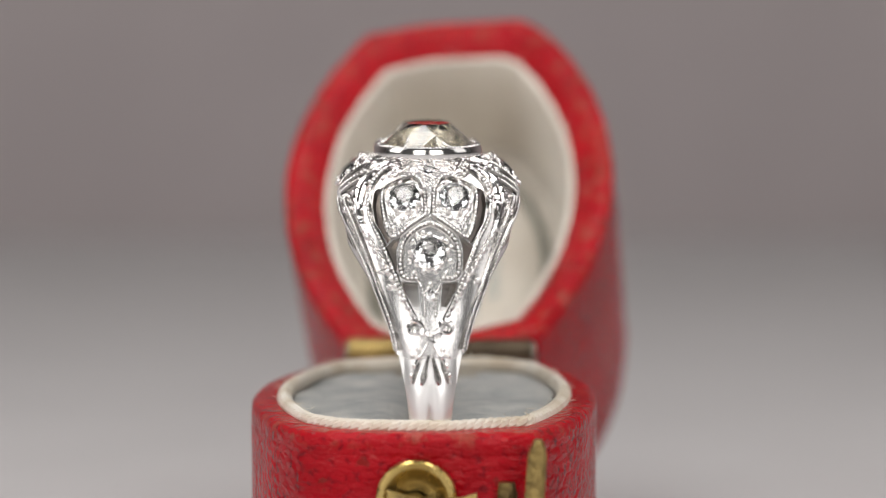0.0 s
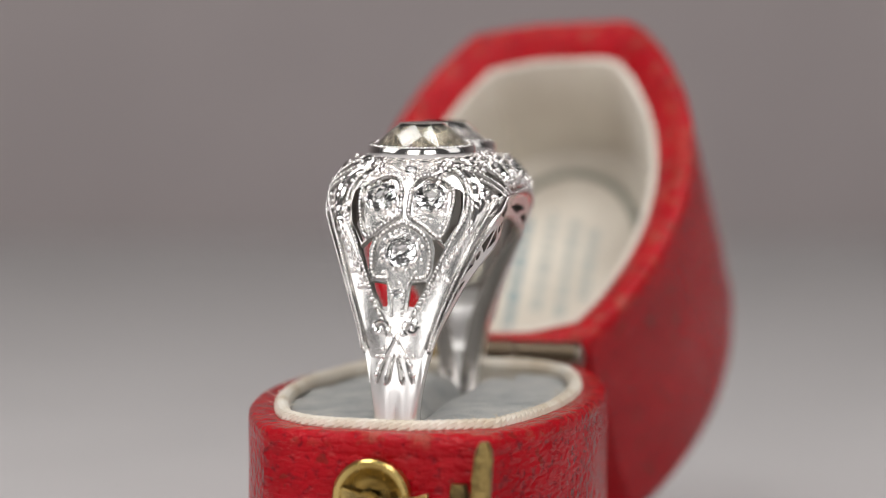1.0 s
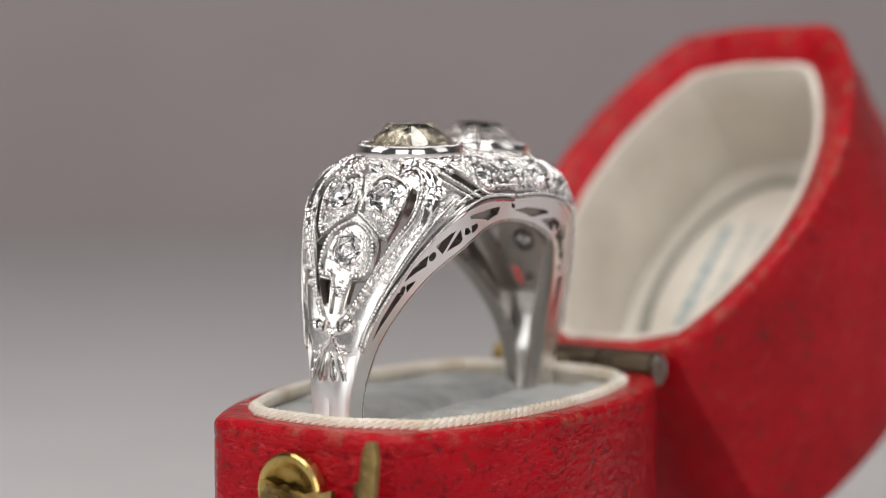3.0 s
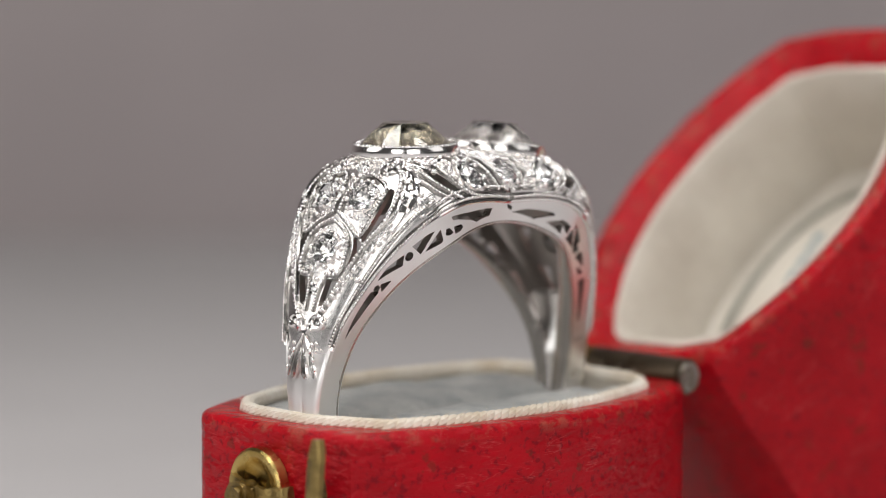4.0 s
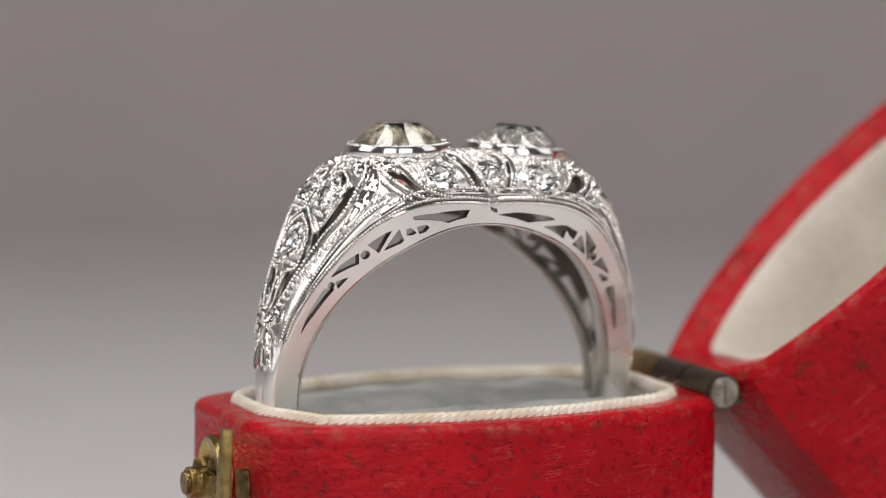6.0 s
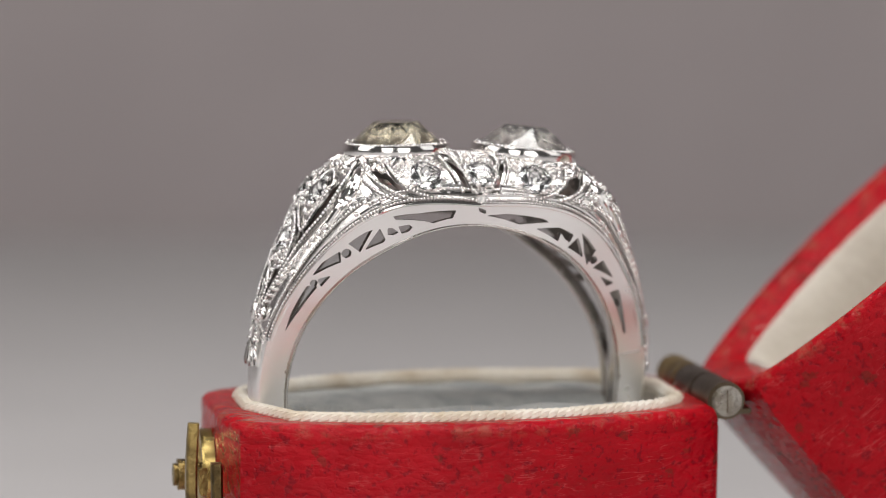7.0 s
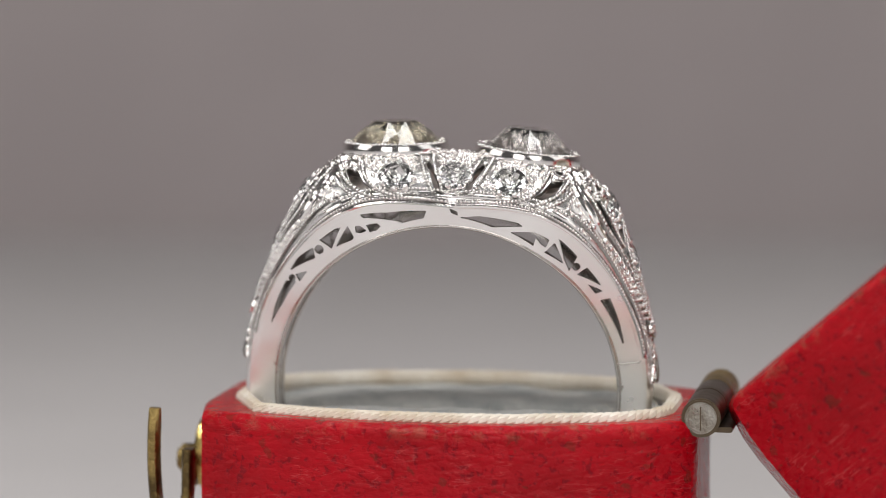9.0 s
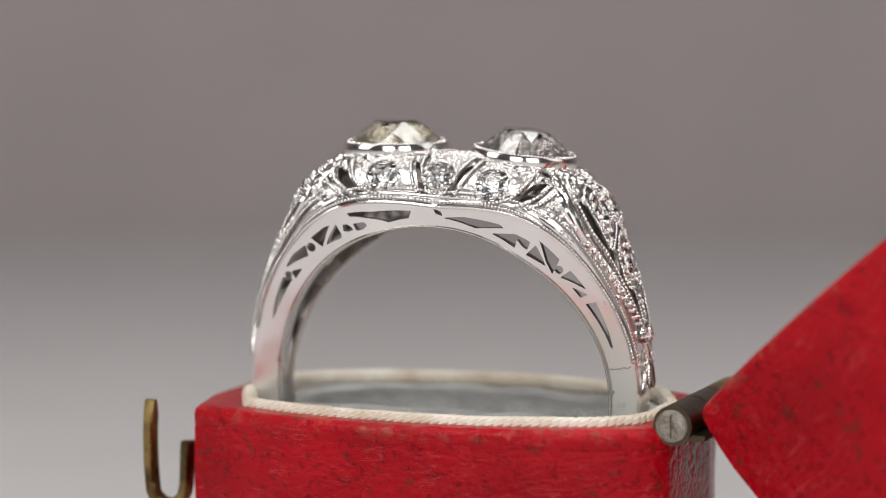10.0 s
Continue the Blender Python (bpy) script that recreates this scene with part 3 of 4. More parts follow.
def brilliant(r, table=0.5, crown=0.36, depth=0.78, n=8):
    """An old-cut brilliant: table, stars, kites, girdle facets and pavilion, girdle at z = 0."""
    bm = bmesh.new()

    def ring_of(count, rad, z, off, j=0.0):
        return [bm.verts.new((r * (rad * math.cos(6.28319 * (i + off) / count) + random.uniform(-j, j)),
                              r * (rad * math.sin(6.28319 * (i + off) / count) + random.uniform(-j, j)), r * (z + random.uniform(-j, j) * 0.5))) for i in range(count)]
    top = ring_of(n, table, crown, 0.0)
    star = ring_of(n, 0.5 * (1 + table) * 1.02, crown * 0.56, 0.5, 0.012)
    gird = ring_of(2 * n, 1.0, 0.025, 0.0)
    under = ring_of(2 * n, 1.0, -0.025, 0.0)
    low = ring_of(n, 0.62, -depth * 0.46, 0.5, 0.012)
    culet = ring_of(n, 0.09, -depth, 0.0)
    bm.faces.new(top)
    bm.faces.new(culet)
    for i in range(n):
        j = (i + 1) % n
        g0, g1, g2 = 2 * i, 2 * i + 1, (2 * i + 2) % (2 * n)
        bm.faces.new((top[i], top[j], star[i]))
        bm.faces.new((top[i], star[i], gird[g0]))
        bm.faces.new((top[i], gird[g0], star[i - 1]))
        bm.faces.new((star[i], gird[g0], gird[g1]))
        bm.faces.new((star[i], gird[g1], gird[g2]))
        bm.faces.new((gird[g0], gird[g1], under[g1], under[g0]))
        bm.faces.new((gird[g1], gird[g2], under[g2], under[g1]))
        bm.faces.new((low[i], under[g0], under[g1]))
        bm.faces.new((low[i], under[g1], under[g2]))
        bm.faces.new((culet[i], low[i], under[g0]))
        bm.faces.new((culet[i], under[g0], low[i - 1]))
        bm.faces.new((culet[i], culet[j], low[i]))
    return bm


def glint_bowl(r, depth, n=12, jitter=0.07):
    """An added bowl of small mirror facets, in place of a stone's own inner reflections."""
    bm = bmesh.new()
    rows = []
    for k, (f, z) in enumerate(((1.0, 0.0), (0.74, -0.42), (0.44, -0.74), (0.16, -0.95))):
        j = 0.0 if k == 0 else jitter
        rows.append([bm.verts.new((r * (f * math.cos(6.28319 * (i + 0.5 * k) / n) + random.uniform(-j, j)), r * (f * math.sin(6.28319 * (i + 0.5 * k) / n) + random.uniform(-j, j)),
                                   -0.06 * r + depth * (z + random.uniform(-j, j)))) for i in range(n)])
    for a, b in zip(rows, rows[1:]):
        for i in range(n):
            bm.faces.new((a[i], a[(i + 1) % n], b[i]))
            bm.faces.new((b[i], a[(i + 1) % n], b[(i + 1) % n]))
    bm.faces.new(rows[-1])
    bmesh.ops.split_edges(bm, edges=bm.edges[:])
    return bm


def on_skin(u, v, h):
    """A frame standing on the skin: its z axis is the skin's normal."""
    p = skin(u, v, h)
    n = (skin(u, v, h + 0.3) - p).normalized()
    q = n.to_track_quat("Z", "Y").to_matrix().to_4x4()
    q.translation = p * MM
    return q


# outlines of the openings, in drawing units; the drawing is mirrored to the other half
SHOULDER_OPEN = [
    [(84, 334), (97, 345), (101, 370), (96, 402), (75, 438), (68, 432), (80, 400), (85, 368)],
    [(60, 430), (24, 400), (50, 422), (59, 450), (57, 492), (66, 478), (78, 446)],
    [(50, 506), (22, 509), (17, 560), (28, 556), (46, 520)],
    [(24, 312), (36, 314), (64, 332), (58, 337), (34, 325)],
]
SHOULDER_STONES = [(44, 357, 0.80), (0, 454, 0.82), (0, 530, 0.27), (0, 308, 0.34)]
FLANK_OPEN = [
    [(-197, 312), (-172, 314), (-160, 330), (-140, 346), (-120, 353), (-150, 354), (-182, 338)],
    [(-57, 290), (-48, 292), (-18, 342), (-20, 350), (-32, 340)],
]
FLANK_STONES = [(-102, 318, 0.86), (-142, 293, 0.46), (2, 312, 0.80)]


def build_ring():
    ring = new("diamond_ring")
    tagged(ring, "antique white metal filigree ring with two large round diamonds", "ring")
    halves = [(s, side) for s in (1, -1) for side in (1, -1)]

    # smooth lower shank with a groove down its middle
    bm = bmesh.new()
    rows = []
    for u in np.arange(64, 297, 2.5):
        uu = u if u <= 180 else u - 360
        hw = look_up(HW_S, uu)
        g = np.interp(abs(uu), [64, 84, 90, 180], [0.0, 0.0, 0.16, 0.16])
        sink = np.interp(abs(uu), [64, 74, 85], [0.3, 0.25, 0.0])
        pts = []
        for v in (-1, -0.97, -0.85, -0.6, -0.3, -0.12, 0, 0.12, 0.3, 0.6, 0.85, 0.97, 1):
            dip = g * max(0.0, 1 - abs(v) / 0.14)
            pts.append(skin(uu, v) * 1.0 - Vector((math.sin(radians(uu)), 0, math.cos(radians(uu)))) * (dip + sink))
        r_in = float(np.interp(abs(uu), [64, 70, 81], [look_up(EDGE_S, uu) - 0.35, look_up(EDGE_S, uu) - 0.5, INNER]))
        inn = [Vector((r_in * math.sin(radians(uu)), hw * float(np.interp(abs(uu), [78, 86], [0.86, 0.935])) * k, r_in * math.cos(radians(uu)))) for k in (1, 0.5, 0, -0.5, -1)]
        rows.append([bm.verts.new(p) for p in pts + inn])
    for a, b in zip(rows, rows[1:]):
        for k in range(len(a)):
            j = (k + 1) % len(a)
            bm.faces.new((a[k], a[j], b[j], b[k]))
    bm.faces.new(rows[0]), bm.faces.new(rows[-1])
    part("shank", bm, SATIN, ring, "polished grooved shank")

    # pierced crown
    holes, stones = [], []

    def flat(pts):
        return [(u * FLAT_U, v * FLAT_V) for u, v in pts]

    def disc(u, v, r):
        p = surf(u, v)
        ku = (surf(u + 1, v) - p).length
        kv = (surf(u, v + 0.05) - surf(u, v - 0.05)).length / 0.1
        return [((u + r / ku * math.cos(q)) * FLAT_U, (v + r / kv * math.sin(q)) * FLAT_V) for q in np.linspace(0, 6.28319, 19)[:-1]]

    for s in (1, -1):
        for side in (1, -1):
            for h in SHOULDER_OPEN:
                holes.append(flat([shoulder(x, y, s, side) for x, y in h]))
            for h in FLANK_OPEN:
                holes.append(flat([flank(x, y, s, side) for x, y in h]))
        for x, y, r in SHOULDER_STONES:
            for side in ((1, -1) if x else (1,)):
                stones.append((*shoulder(x, y, s, side), r))
    for side in (1, -1):
        for x, y, r in FLANK_STONES:
            for s in ((1, -1) if abs(x) > 5 else (1,)):
                stones.append((*flank(x, y, s, side), r))
    for s, side in halves:
        for x, y, r in ((27, 590, 0.33), (61, 306, 0.30)):
            holes.append(disc(*shoulder(x, y, s, side), r))
        holes.append(disc(*flank(-186, 299, s, side), 0.24))
    for u, v, r in stones:
        holes.append(disc(u, v, r * 0.86))
    us, vs = np.linspace(-84, 84, 281) * FLAT_U, np.linspace(-1, 1, 73) * FLAT_V
    bm = pierced(us, vs, holes, lambda a, b, h: skin(a / FLAT_U, b / FLAT_V, -0.4 * h - float(np.interp(abs(a / FLAT_U), [70, 84], [0.0, 0.34]))), 1)
    # second slot darkens the crown's hollow inside by colour
    part("crown", bm, CUT, ring, "domed filigree crown pierced with leaf-shaped openings").data.materials.append(SHADE_SEAM_METAL)

    # pierced side walls
    gallery_holes = [
        [(-4.41, 9.17), (-3.17, 9.34), (-1.39, 9.51), (-1.52, 9.16), (-2.44, 8.9), (-2.81, 8.98), (-4.29, 9.03)],
        [(-4.78, 8.55), (-4.55, 8.59), (-4.23, 8.38), (-4.48, 8.25), (-4.74, 8.26)],
        [(-4.22, 8.66), (-3.71, 8.77), (-3.53, 8.64), (-3.7, 8.45), (-4.03, 8.33)],
        [(-5.18, 8.49), (-4.87, 8.0), (-4.95, 7.85), (-5.73, 7.45)],
        [(-5.57, 8.40), (-5.86, 8.29), (-6.58, 7.7), (-5.99, 7.34), (-5.86, 7.68)],
        [(-7.02, 7.22), (-7.78, 6.62), (-8.14, 5.97), (-7.8, 6.21), (-6.92, 6.7)],
        [(-7.27, 5.98), (-7.87, 5.78), (-7.68, 5.41)],
        [(-9.13, 3.11), (-8.92, 4.13), (-8.41, 5.32), (-7.92, 5.3), (-8.58, 4.16)],
    ]
    other_holes = [
        [(0.5, 9.3), (1.5, 9.42), (3.3, 9.22), (3.5, 9.08), (2.1, 8.95), (1.67, 9.08)],
        [(3.08, 8.72), (4.24, 8.79), (4.94, 8.48), (4.79, 8.11), (4.55, 8.25), (4.31, 8.54), (4.22, 8.14)],
        [(4.81, 7.82), (5.27, 8.3), (5.71, 7.31)],
        [(5.48, 8.51), (6.37, 7.67), (6.02, 6.96), (5.75, 7.57)],
        [(6.93, 7.09), (6.47, 6.73), (7.64, 6.21)],
        [(7.0, 6.23), (7.74, 5.92), (7.38, 5.76)],
        [(7.7, 5.32), (8.16, 5.45), (8.91, 3.28), (8.8, 3.3)],
    ]
    dots = [(-6.65, 7.19, 0.24), (-8.07, 5.57, 0.19), (6.38, 7.14, 0.21)]
    wall = []

    def wall_at(s, x, z):
        u, r = turned_point(x, z)
        return s * u * 0.18, 2 * min(0.93, max(0.1, (r - INNER) / (look_up(EDGE_S, u) - INNER)))

    for h in gallery_holes + other_holes:
        mx, mz = sum(q[0] for q in h) / len(h), sum(q[1] for q in h) / len(h)
        wall.append([wall_at(1, mx + (x - mx) * 1.1, mz + (z - mz) * 1.1) for x, z in h])
    for x, z, r in dots:
        wall.append([wall_at(1, x + r * math.cos(q), z + r * math.sin(q)) for q in np.linspace(0, 6.28319, 13)[:-1]])
    wall.append([wall_at(1, -0.12, 9.75), wall_at(1, 0.3, 9.6), wall_at(1, 0.36, 9.4), wall_at(1, 0.0, 9.5)])
    for side in (1, -1):
        def gallery(a, w, h):
            u = a / 0.18
            hw, re = look_up(HW_S, u), look_up(EDGE_S, u)
            k = w / 2.0
            k = min(1.0, max(0.0, k))
            r = INNER + (re + 0.03 - INNER) * k
            # openings keep their true radius, the border follows the edge
            y = hw * (0.93 + 0.07 * k) - h * 0.45
            return Vector((r * math.sin(radians(u)), side * y, r * math.cos(radians(u))))
        bm = pierced(np.linspace(-84, 84, 421) * 0.18, np.linspace(0, 2.0, 33), wall, gallery, 1)
        # second slot paints the shade within the wall's openings
        part("gallery", bm, SATIN, ring, "polished pierced side wall").data.materials.append(SHADE_SEAM_METAL)
        # inner rim of the wall, which widens and meets its twin in the shank
        bm = bmesh.new()
        rows = []
        for u in np.arange(-124, 124.5, 1.0):
            hw = look_up(HW_S, u)
            w = min(float(np.interp(abs(u), [0, 20, 50, 66], [0.35, 0.45, 0.85, 0.95])), hw * 0.9)
            rows.append([bm.verts.new((r * math.sin(radians(u)), side * (hw * 0.932 - y), r * math.cos(radians(u))))
                         for r, y in ((INNER - 0.05, 0.06), (INNER + 0.06, -0.02), (INNER + 0.34, 0.0), (INNER + 0.42, 0.1), (INNER + 0.42, w - 0.05), (INNER + 0.3, w), (INNER, w), (INNER - 0.05, w - 0.08))])
        for p, q in zip(rows, rows[1:]):
            for i in range(8):
                bm.faces.new((p[i], p[(i + 1) % 8], q[(i + 1) % 8], q[i]))
        bm.faces.new(rows[0]), bm.faces.new(rows[-1])
        part("inner_rim", bm, RIM_METAL, ring, "smooth inner rim of the side wall")

    # raised lines with rows of grains
    rails, shine, grains, beads = bmesh.new(), bmesh.new(), [], []

    def run(uv, h):
        return [skin(u, v, h) for u, v in uv]

    def grain_line(uv, rail=0.16, grain=0.11, lift=0.07):
        rail, grain = rail * 0.85, grain * 0.95
        pts = run(uv, lift)
        tube(rails, pts, rail, 6, False, Vector((0.31, 0.2, 0.93)))
        top = run(uv, lift + rail * 0.75)
        step, left = grain * 2.1, 0.0
        for a, b in zip(top, top[1:]):
            d = (b - a).length
            while left < d:
                grains.append((a.lerp(b, left / d), grain * (0.92 + 0.16 * random.random())))
                left += step
            left -= d

    for s, side in halves:
        def sh(pts, closed=False):
            return [shoulder(x, y, s, side) for x, y in smooth_line(pts, 7, closed)]

        def fl(pts, closed=False):
            return [flank(x, y, s, side) for x, y in smooth_line(pts, 7, closed)]
        # shoulder
        grain_line(sh([(66, 302), (92, 322), (105, 352), (104, 392), (84, 436), (64, 486), (40, 545), (22, 580)]))
        grain_line(sh([(7, 388), (9, 345), (22, 322), (46, 322), (80, 342), (80, 385), (66, 428), (36, 408), (7, 388)]), 0.15, 0.10)
        grain_line(sh([(0, 402), (22, 412), (43, 432), (51, 462), (46, 498), (18, 502)]), 0.16, 0.11)
        grain_line(sh([(20, 506), (12, 530), (9, 570)]), 0.09, 0.08)
        for f, a, b in ((0.96, 6, 75), (0.80, 30, 75)):
            grain_line([(-s * u, side * f) for u in np.linspace(a, b, 60)], 0.13, 0.09)
        tube(shine, run(sh([(78, 298), (108, 326), (121, 362), (120, 398), (108, 425)]), 0.06), lambda f: 0.06 + 0.15 * math.sin(3.1416 * f), 8, False, Vector((0.31, 0.2, 0.93)))
        for k in range(13):
            f = k / 12
            x, y = 116 - 84 * f, 415 + 150 * f
            u, v = shoulder(x, y, s, side)
            beads.append((skin(u, v, 0.08), 0.19 - 0.05 * f))
            if k < 12:
                u, v = shoulder(x - 8, y + 5, s, side)
                beads.append((skin(u, v, 0.05), 0.09))
        for x, y, r in ((9, 296, 0.16), (17, 306, 0.13), (9, 322, 0.12), (28, 332, 0.12), (70, 356, 0.13), (66, 390, 0.13), (48, 396, 0.12), (20, 380, 0.12), (64, 412, 0.1),
                        (30, 434, 0.13), (36, 470, 0.13), (28, 492, 0.14), (10, 488, 0.13), (20, 640, 0.15), (28, 655, 0.13), (22, 628, 0.12), (32, 640, 0.10), (33, 672, 0.12), (26, 668, 0.09)):
            beads.append((skin(*shoulder(x, y, s, side), 0.07), r))
        for cx, cy, r0 in ((27, 590, 15), (61, 306, 13)):
            spiral = [(cx + r0 * (1 - 0.0012 * a) * math.cos(radians(a + 120)), cy + r0 * (1 - 0.0012 * a) * math.sin(radians(a + 120))) for a in range(0, 400, 20)]
            tube(shine, run([shoulder(x, y, s, side) for x, y in spiral], 0.17), 0.12, 7, False, Vector((0.31, 0.2, 0.93)))
            beads.append((skin(*shoulder(cx, cy, s, side), 0.02), 0.17))
        tube(shine, run(sh([(2, 606), (8, 622), (24, 650), (36, 688)]), 0.03), lambda f: (0.07 + 0.05 * f) * min(1.0, (1.03 - f) / 0.2), 7, False, Vector((0.31, 0.2, 0.93)))
        tube(shine, run(sh([(3, 636), (9, 660), (18, 690)]), 0.02), lambda f: (0.05 + 0.14 * f) * min(1.0, (1.03 - f) / 0.3), 7, False, Vector((0.31, 0.2, 0.93)))
        tube(rails, run(sh([(5, 640), (9, 662), (14, 690)]), 0.16), lambda f: (0.03 + 0.13 * f) * min(1.0, (1.04 - f) / 0.25), 7, False, Vector((0.31, 0.2, 0.93)))
        tube(rails, run(sh([(19, 648), (25, 664), (31, 688)]), 0.07), lambda f: 0.03 + 0.06 * math.sin(3.1416 * f), 7, False, Vector((0.31, 0.2, 0.93)))
        tube(shine, run(sh([(14, 604), (6, 600), (2, 610)]), 0.06), 0.1, 6, False, Vector((0.31, 0.2, 0.93)))
        # flank
        grain_line([(-s * u, side * 0.86) for u in np.linspace(0, 31, 30)], 0.10, 0.09)
        tube(shine, [skin(-s * u, side * 0.915, 0.04) for u in np.linspace(0, 34, 30)], 0.10, 7, False, Vector((0.31, 0.2, 0.93)))
        tube(shine, [skin(-s * u, side * 0.995, 0.02) for u in np.linspace(0, 76, 60)], 0.11, 7, False, Vector((0.31, 0.2, 0.93)))
        grain_line(fl([(-168, 302), (-156, 326), (-136, 342), (-100, 352), (-40, 355), (-8, 357)]), 0.15, 0.10)
        grain_line(fl([(-202, 316), (-190, 334), (-162, 350), (-140, 356)]), 0.16, 0.11)
        grain_line(fl([(-212, 330), (-196, 346), (-165, 360)]), 0.13, 0.095)
        grain_line(fl([(-66, 284), (-52, 312), (-34, 345)]), 0.13, 0.10)
        grain_line(fl([(-46, 280), (-34, 306), (-14, 345)]), 0.13, 0.10)
        tube(shine, run(fl([(-206, 302), (-226, 345), (-252, 385)]), 0.05), lambda f: 0.07 + 0.13 * math.sin(3.1416 * f), 8, False, Vector((0.31, 0.2, 0.93)))
        spiral = [(-186 + 11 * math.cos(radians(a)), 299 + 11 * math.sin(radians(a))) for a in range(0, 380, 20)]
        tube(shine, run([flank(x, y, s, side) for x, y in spiral], 0.08), 0.10, 7, False, Vector((0.31, 0.2, 0.93)))
        for x, y, r in ((-222, 352, 0.14), (-208, 358, 0.13), (-214, 368, 0.15), (-230, 368, 0.12), (-196, 364, 0.11), (-236, 380, 0.12), (-186, 362, 0.1), (-126, 300, 0.13), (-120, 336, 0.13),
                        (-82, 342, 0.13), (-74, 318, 0.12), (-80, 298, 0.13), (-155, 306, 0.1), (-152, 282, 0.1), (-26, 292, 0.12), (-20, 318, 0.12), (-10, 342, 0.16), (-118, 284, 0.13), (-96, 282, 0.15), (-62, 344, 0.1)):
            beads.append((skin(*flank(x, y, s, side), 0.06), r))
    for k in range(60):
        beads.append((skin(random.uniform(-3.5, 3.5), random.uniform(-0.62, 0.62), 0.05), random.uniform(0.12, 0.2)))
    fill = [(u, v) for u in np.arange(-80, 80.5, 1.55) for v in np.arange(-0.94, 0.95, 0.055)]
    keep = np.array([(u + random.uniform(-0.5, 0.5), v + random.uniform(-0.018, 0.018)) for u, v in fill])
    fu, fv = keep[:, 0] * FLAT_U, keep[:, 1] * FLAT_V
    free = np.ones(len(keep), bool)
    for h in holes[:-len(stones)] + [disc(u, v, r * 1.16) for u, v, r in stones]:
        free &= ~inside(fu, fv, h)
    taken = np.array([g[0][:] for g in grains] + [b[0][:] for b in beads])
    for (u, v), ok in zip(keep, free):
        if not ok or random.random() > np.interp(abs(u), [34, 44, 58, 62], [0.8, 0.4, 0.25, 0.0]):
            continue
        p = skin(u, v, 0.04)
        if np.min(np.sum((taken - np.array(p[:])) ** 2, axis=1)) > 0.30 ** 2:
            beads.append((p, random.uniform(0.12, 0.18)))
            taken = np.vstack([taken, p[:]])
    # the lines' dark colour paints the shaded gaps under the milgrain
    part("filigree", rails, SHADE_METAL, ring, "raised filigree lines", kind="stuff")
    part("scrollwork", shine, POLISHED, ring, "polished scrolls and ribs", kind="stuff")
    ball_mesh("milgrain", grains, PLATINUM, ring, "fine rows of milgrain")
    ball_mesh("bead_setting", beads, POLISHED, ring, "small bright beads", 2)

    # an old sizing seam across the shank
    for side in (1, -1):
        bm = bmesh.new()
        hw = look_up(HW_S, 77)
        line = []
        for k in range(9):
            r, u = INNER + 0.02 + 1.35 * k / 8, 77 + 0.7 * noise.noise(Vector((k * 0.8, side, 2)))
            line.append(Vector((r * math.sin(radians(u)), side * hw * (0.945 + 0.055 * k / 8), r * math.cos(radians(u)))))
        tube(bm, line, 0.035, 6)
        part("seam", bm, SHADE_SEAM_METAL, ring, "dark sizing seam in the shank")

    # small diamonds in metal cups
    gem = brilliant(1.0, 0.5, 0.36, 0.70)
    gem_mesh = None
    cup = lathe([(1.07, -0.3), (1.06, 0.03), (1.01, 0.05), (0.985, -0.06), (0.985, -0.3)], 24)
    cup_mesh = None
    prongs = []
    for u, v, r in stones:
        f = on_skin(u, v, 0.07)
        for k in range(8 if r > 0.5 else 4):
            q = 6.28319 * (k + 0.3 * random.random()) / (8 if r > 0.5 else 4) + u
            prongs.append(((f @ Vector((r * 1.06 * math.cos(q) * MM, r * 1.04 * math.sin(q) * MM, 0.10 * MM))) / MM, 0.15 if r > 0.5 else 0.10))
        m = f @ Matrix.Rotation(random.uniform(0, 1), 4, "Z") @ Matrix.Rotation(random.uniform(-0.09, 0.09), 4, "X") @ Matrix.Scale(r, 4)
        if gem_mesh is None:
            a = part("small_diamond", gem, SMALL_DIAMOND, ring, smooth=False)
            b = part("collet", cup, POLISHED, ring)
            c = part("glint_bowl", glint_bowl(0.985, 0.80, 6, 0.10), GLINT_TONES, ring, smooth=False)
            gem_mesh, cup_mesh, bowl_mesh = a.data, b.data, c.data
            a.matrix_basis, b.matrix_basis, c.matrix_basis = m, m, m
        else:
            shared("small_diamond", gem_mesh, ring, m)
            shared("collet", cup_mesh, ring, m)
            shared("glint_bowl", bowl_mesh, ring, m @ Matrix.Rotation(random.uniform(0, 6), 4, "Z"))

    ball_mesh("prong", prongs, POLISHED, ring, "tiny round claws", 2)

    # two large diamonds in milgrained bezels
    for s, mat, words in ((-1, WARM_DIAMOND, "large faintly yellow round diamond"), (1, DIAMOND, "large white round diamond")):
        m = pose(s * 3.42 * MM, 0, 12.5 * MM, 0, s * 3.5, 0)
        bm = lathe([(1.7, -1.9), (2.2, -0.95), (2.5, -0.62), (2.68, -0.5), (2.74, -0.35), (2.74, 0.0), (2.68, 0.12), (2.52, 0.14), (2.42, 0.06), (2.37, -0.1), (2.37, -0.5)], 64)
        bezel = part("bezel", bm, POLISHED, ring, "round polished bezel")
        bezel.matrix_basis = m
        bm = brilliant(2.4, 0.47, 0.51, 0.74, 8)
        part("glint_bowl", glint_bowl(2.38, 1.95, 11, 0.09), WARM_GLINT_TONES if s < 0 else GREY_GLINT_TONES, bezel, smooth=False)
        gem = part("center_diamond", bm, mat, bezel, words, smooth=False)
        gem.matrix_basis = Matrix.Rotation(0.3 + 0.5 * s, 4, "Z")
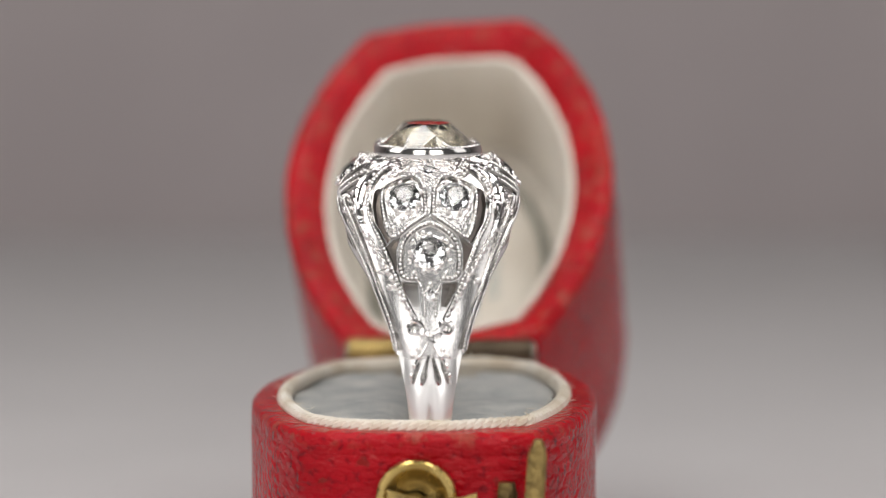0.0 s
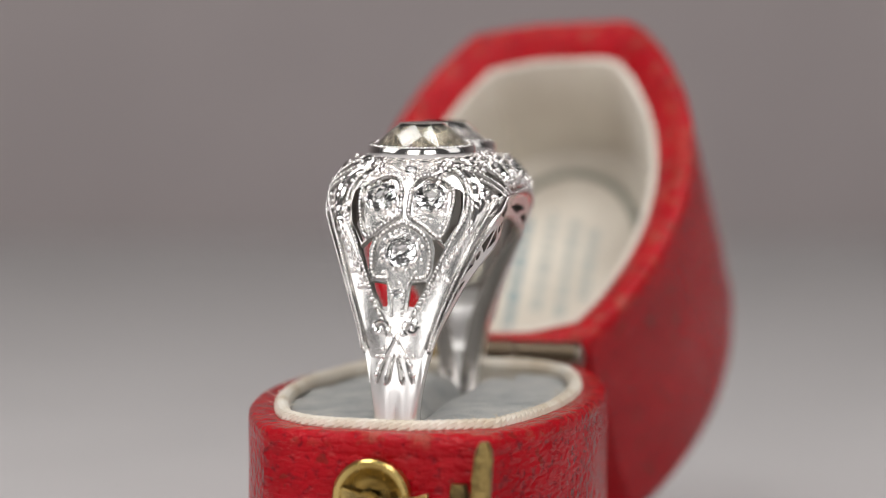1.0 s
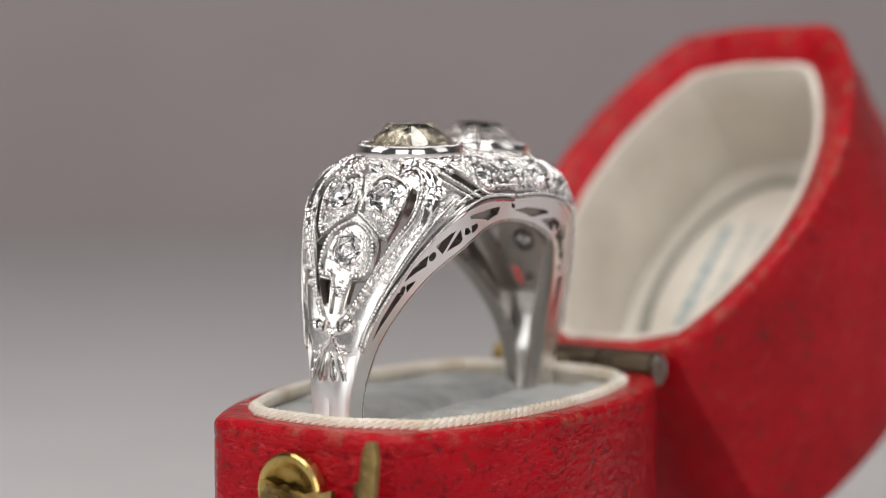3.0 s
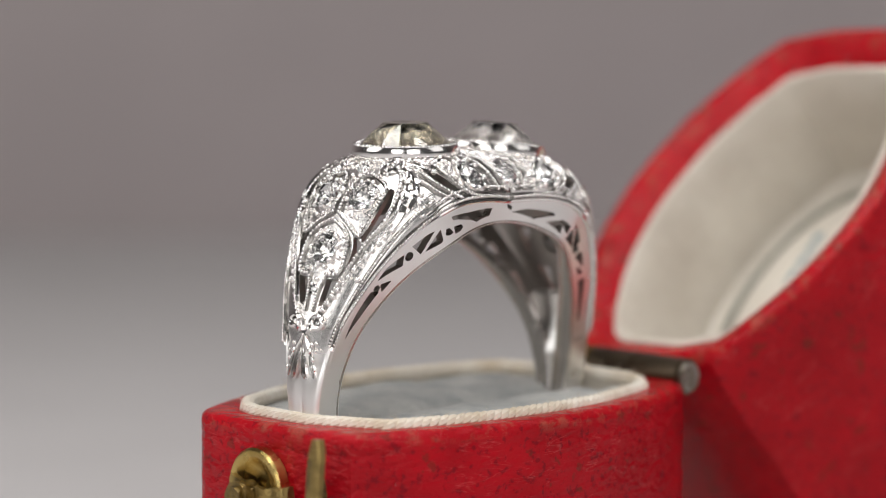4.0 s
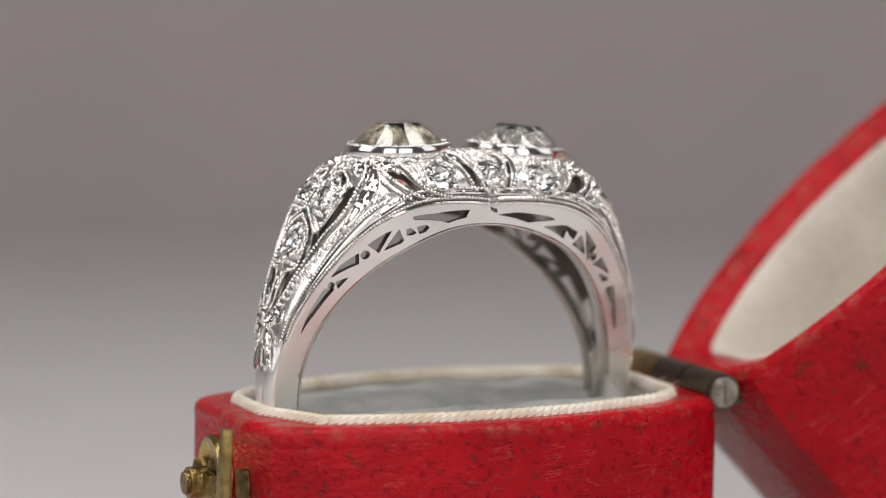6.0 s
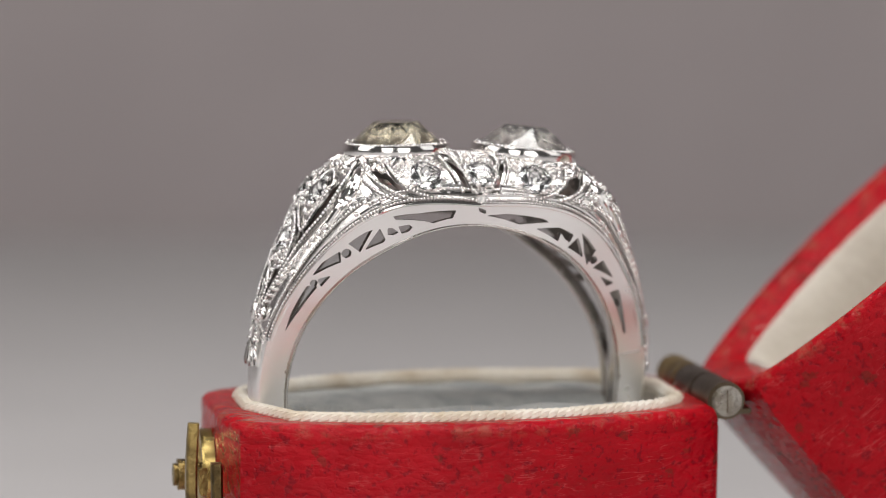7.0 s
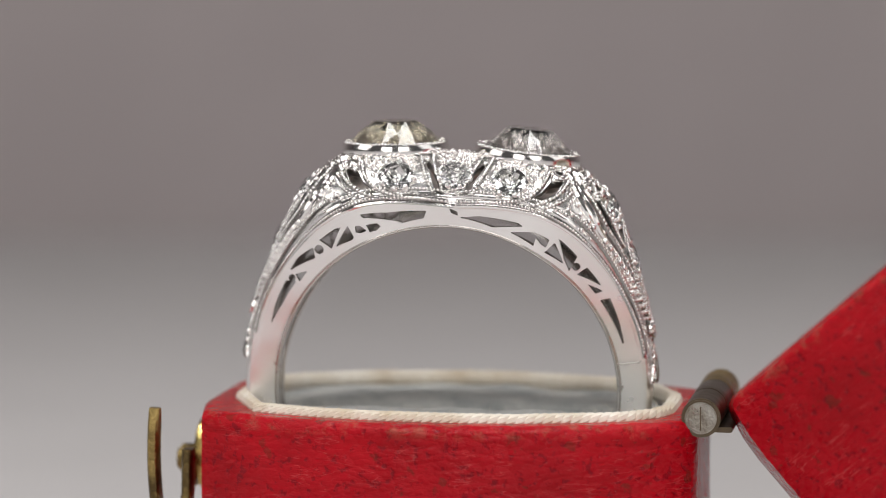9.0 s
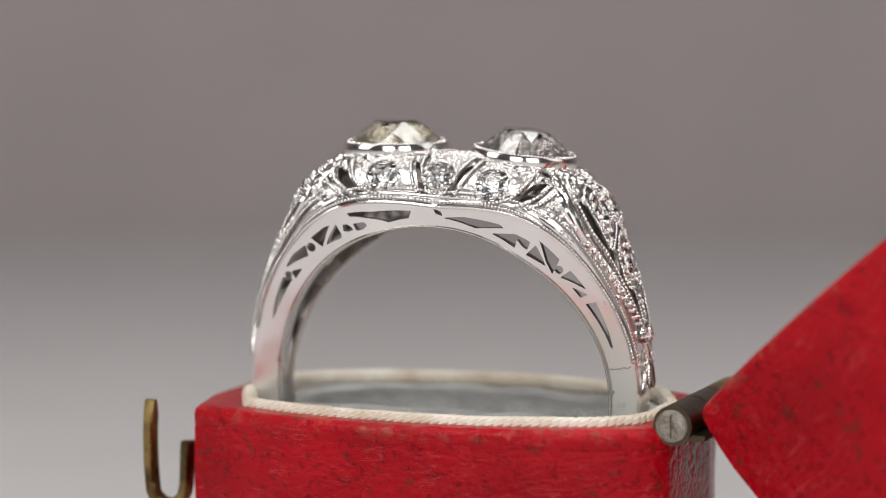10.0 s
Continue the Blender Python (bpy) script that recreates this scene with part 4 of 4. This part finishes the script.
        ball_mesh("bezel_milgrain", [(Vector((2.58 * math.cos(q), 2.58 * math.sin(q), 0.15)), 0.085) for q in np.linspace(0, 6.28319, 96)[:-1]], PLATINUM, bezel)
    return ring


diamond_ring = build_ring()


# ---- what moves: box and ring turn together about the upright axis ----
BOX_AT, BOX_TURN = (1.7, 0.25, -5.95), -5.0
RING_AT, RING_LEAN = (1.05, 0.05, -5.4), 3.0


def motions():
    box_rows, ring_rows = [], []
    for k in range(41):
        t = k * 0.25
        spin = pose(0, 0, 0, 0, 0, turn_at(t))
        box_rows.append((t, spin @ pose(*(c * MM for c in BOX_AT), 0, 0, BOX_TURN)))
        ring_rows.append((t, spin @ pose(*(c * MM for c in RING_AT), 0, RING_LEAN, 0)))
    walk(ring_box, box_rows)
    walk(diamond_ring, ring_rows)


motions()
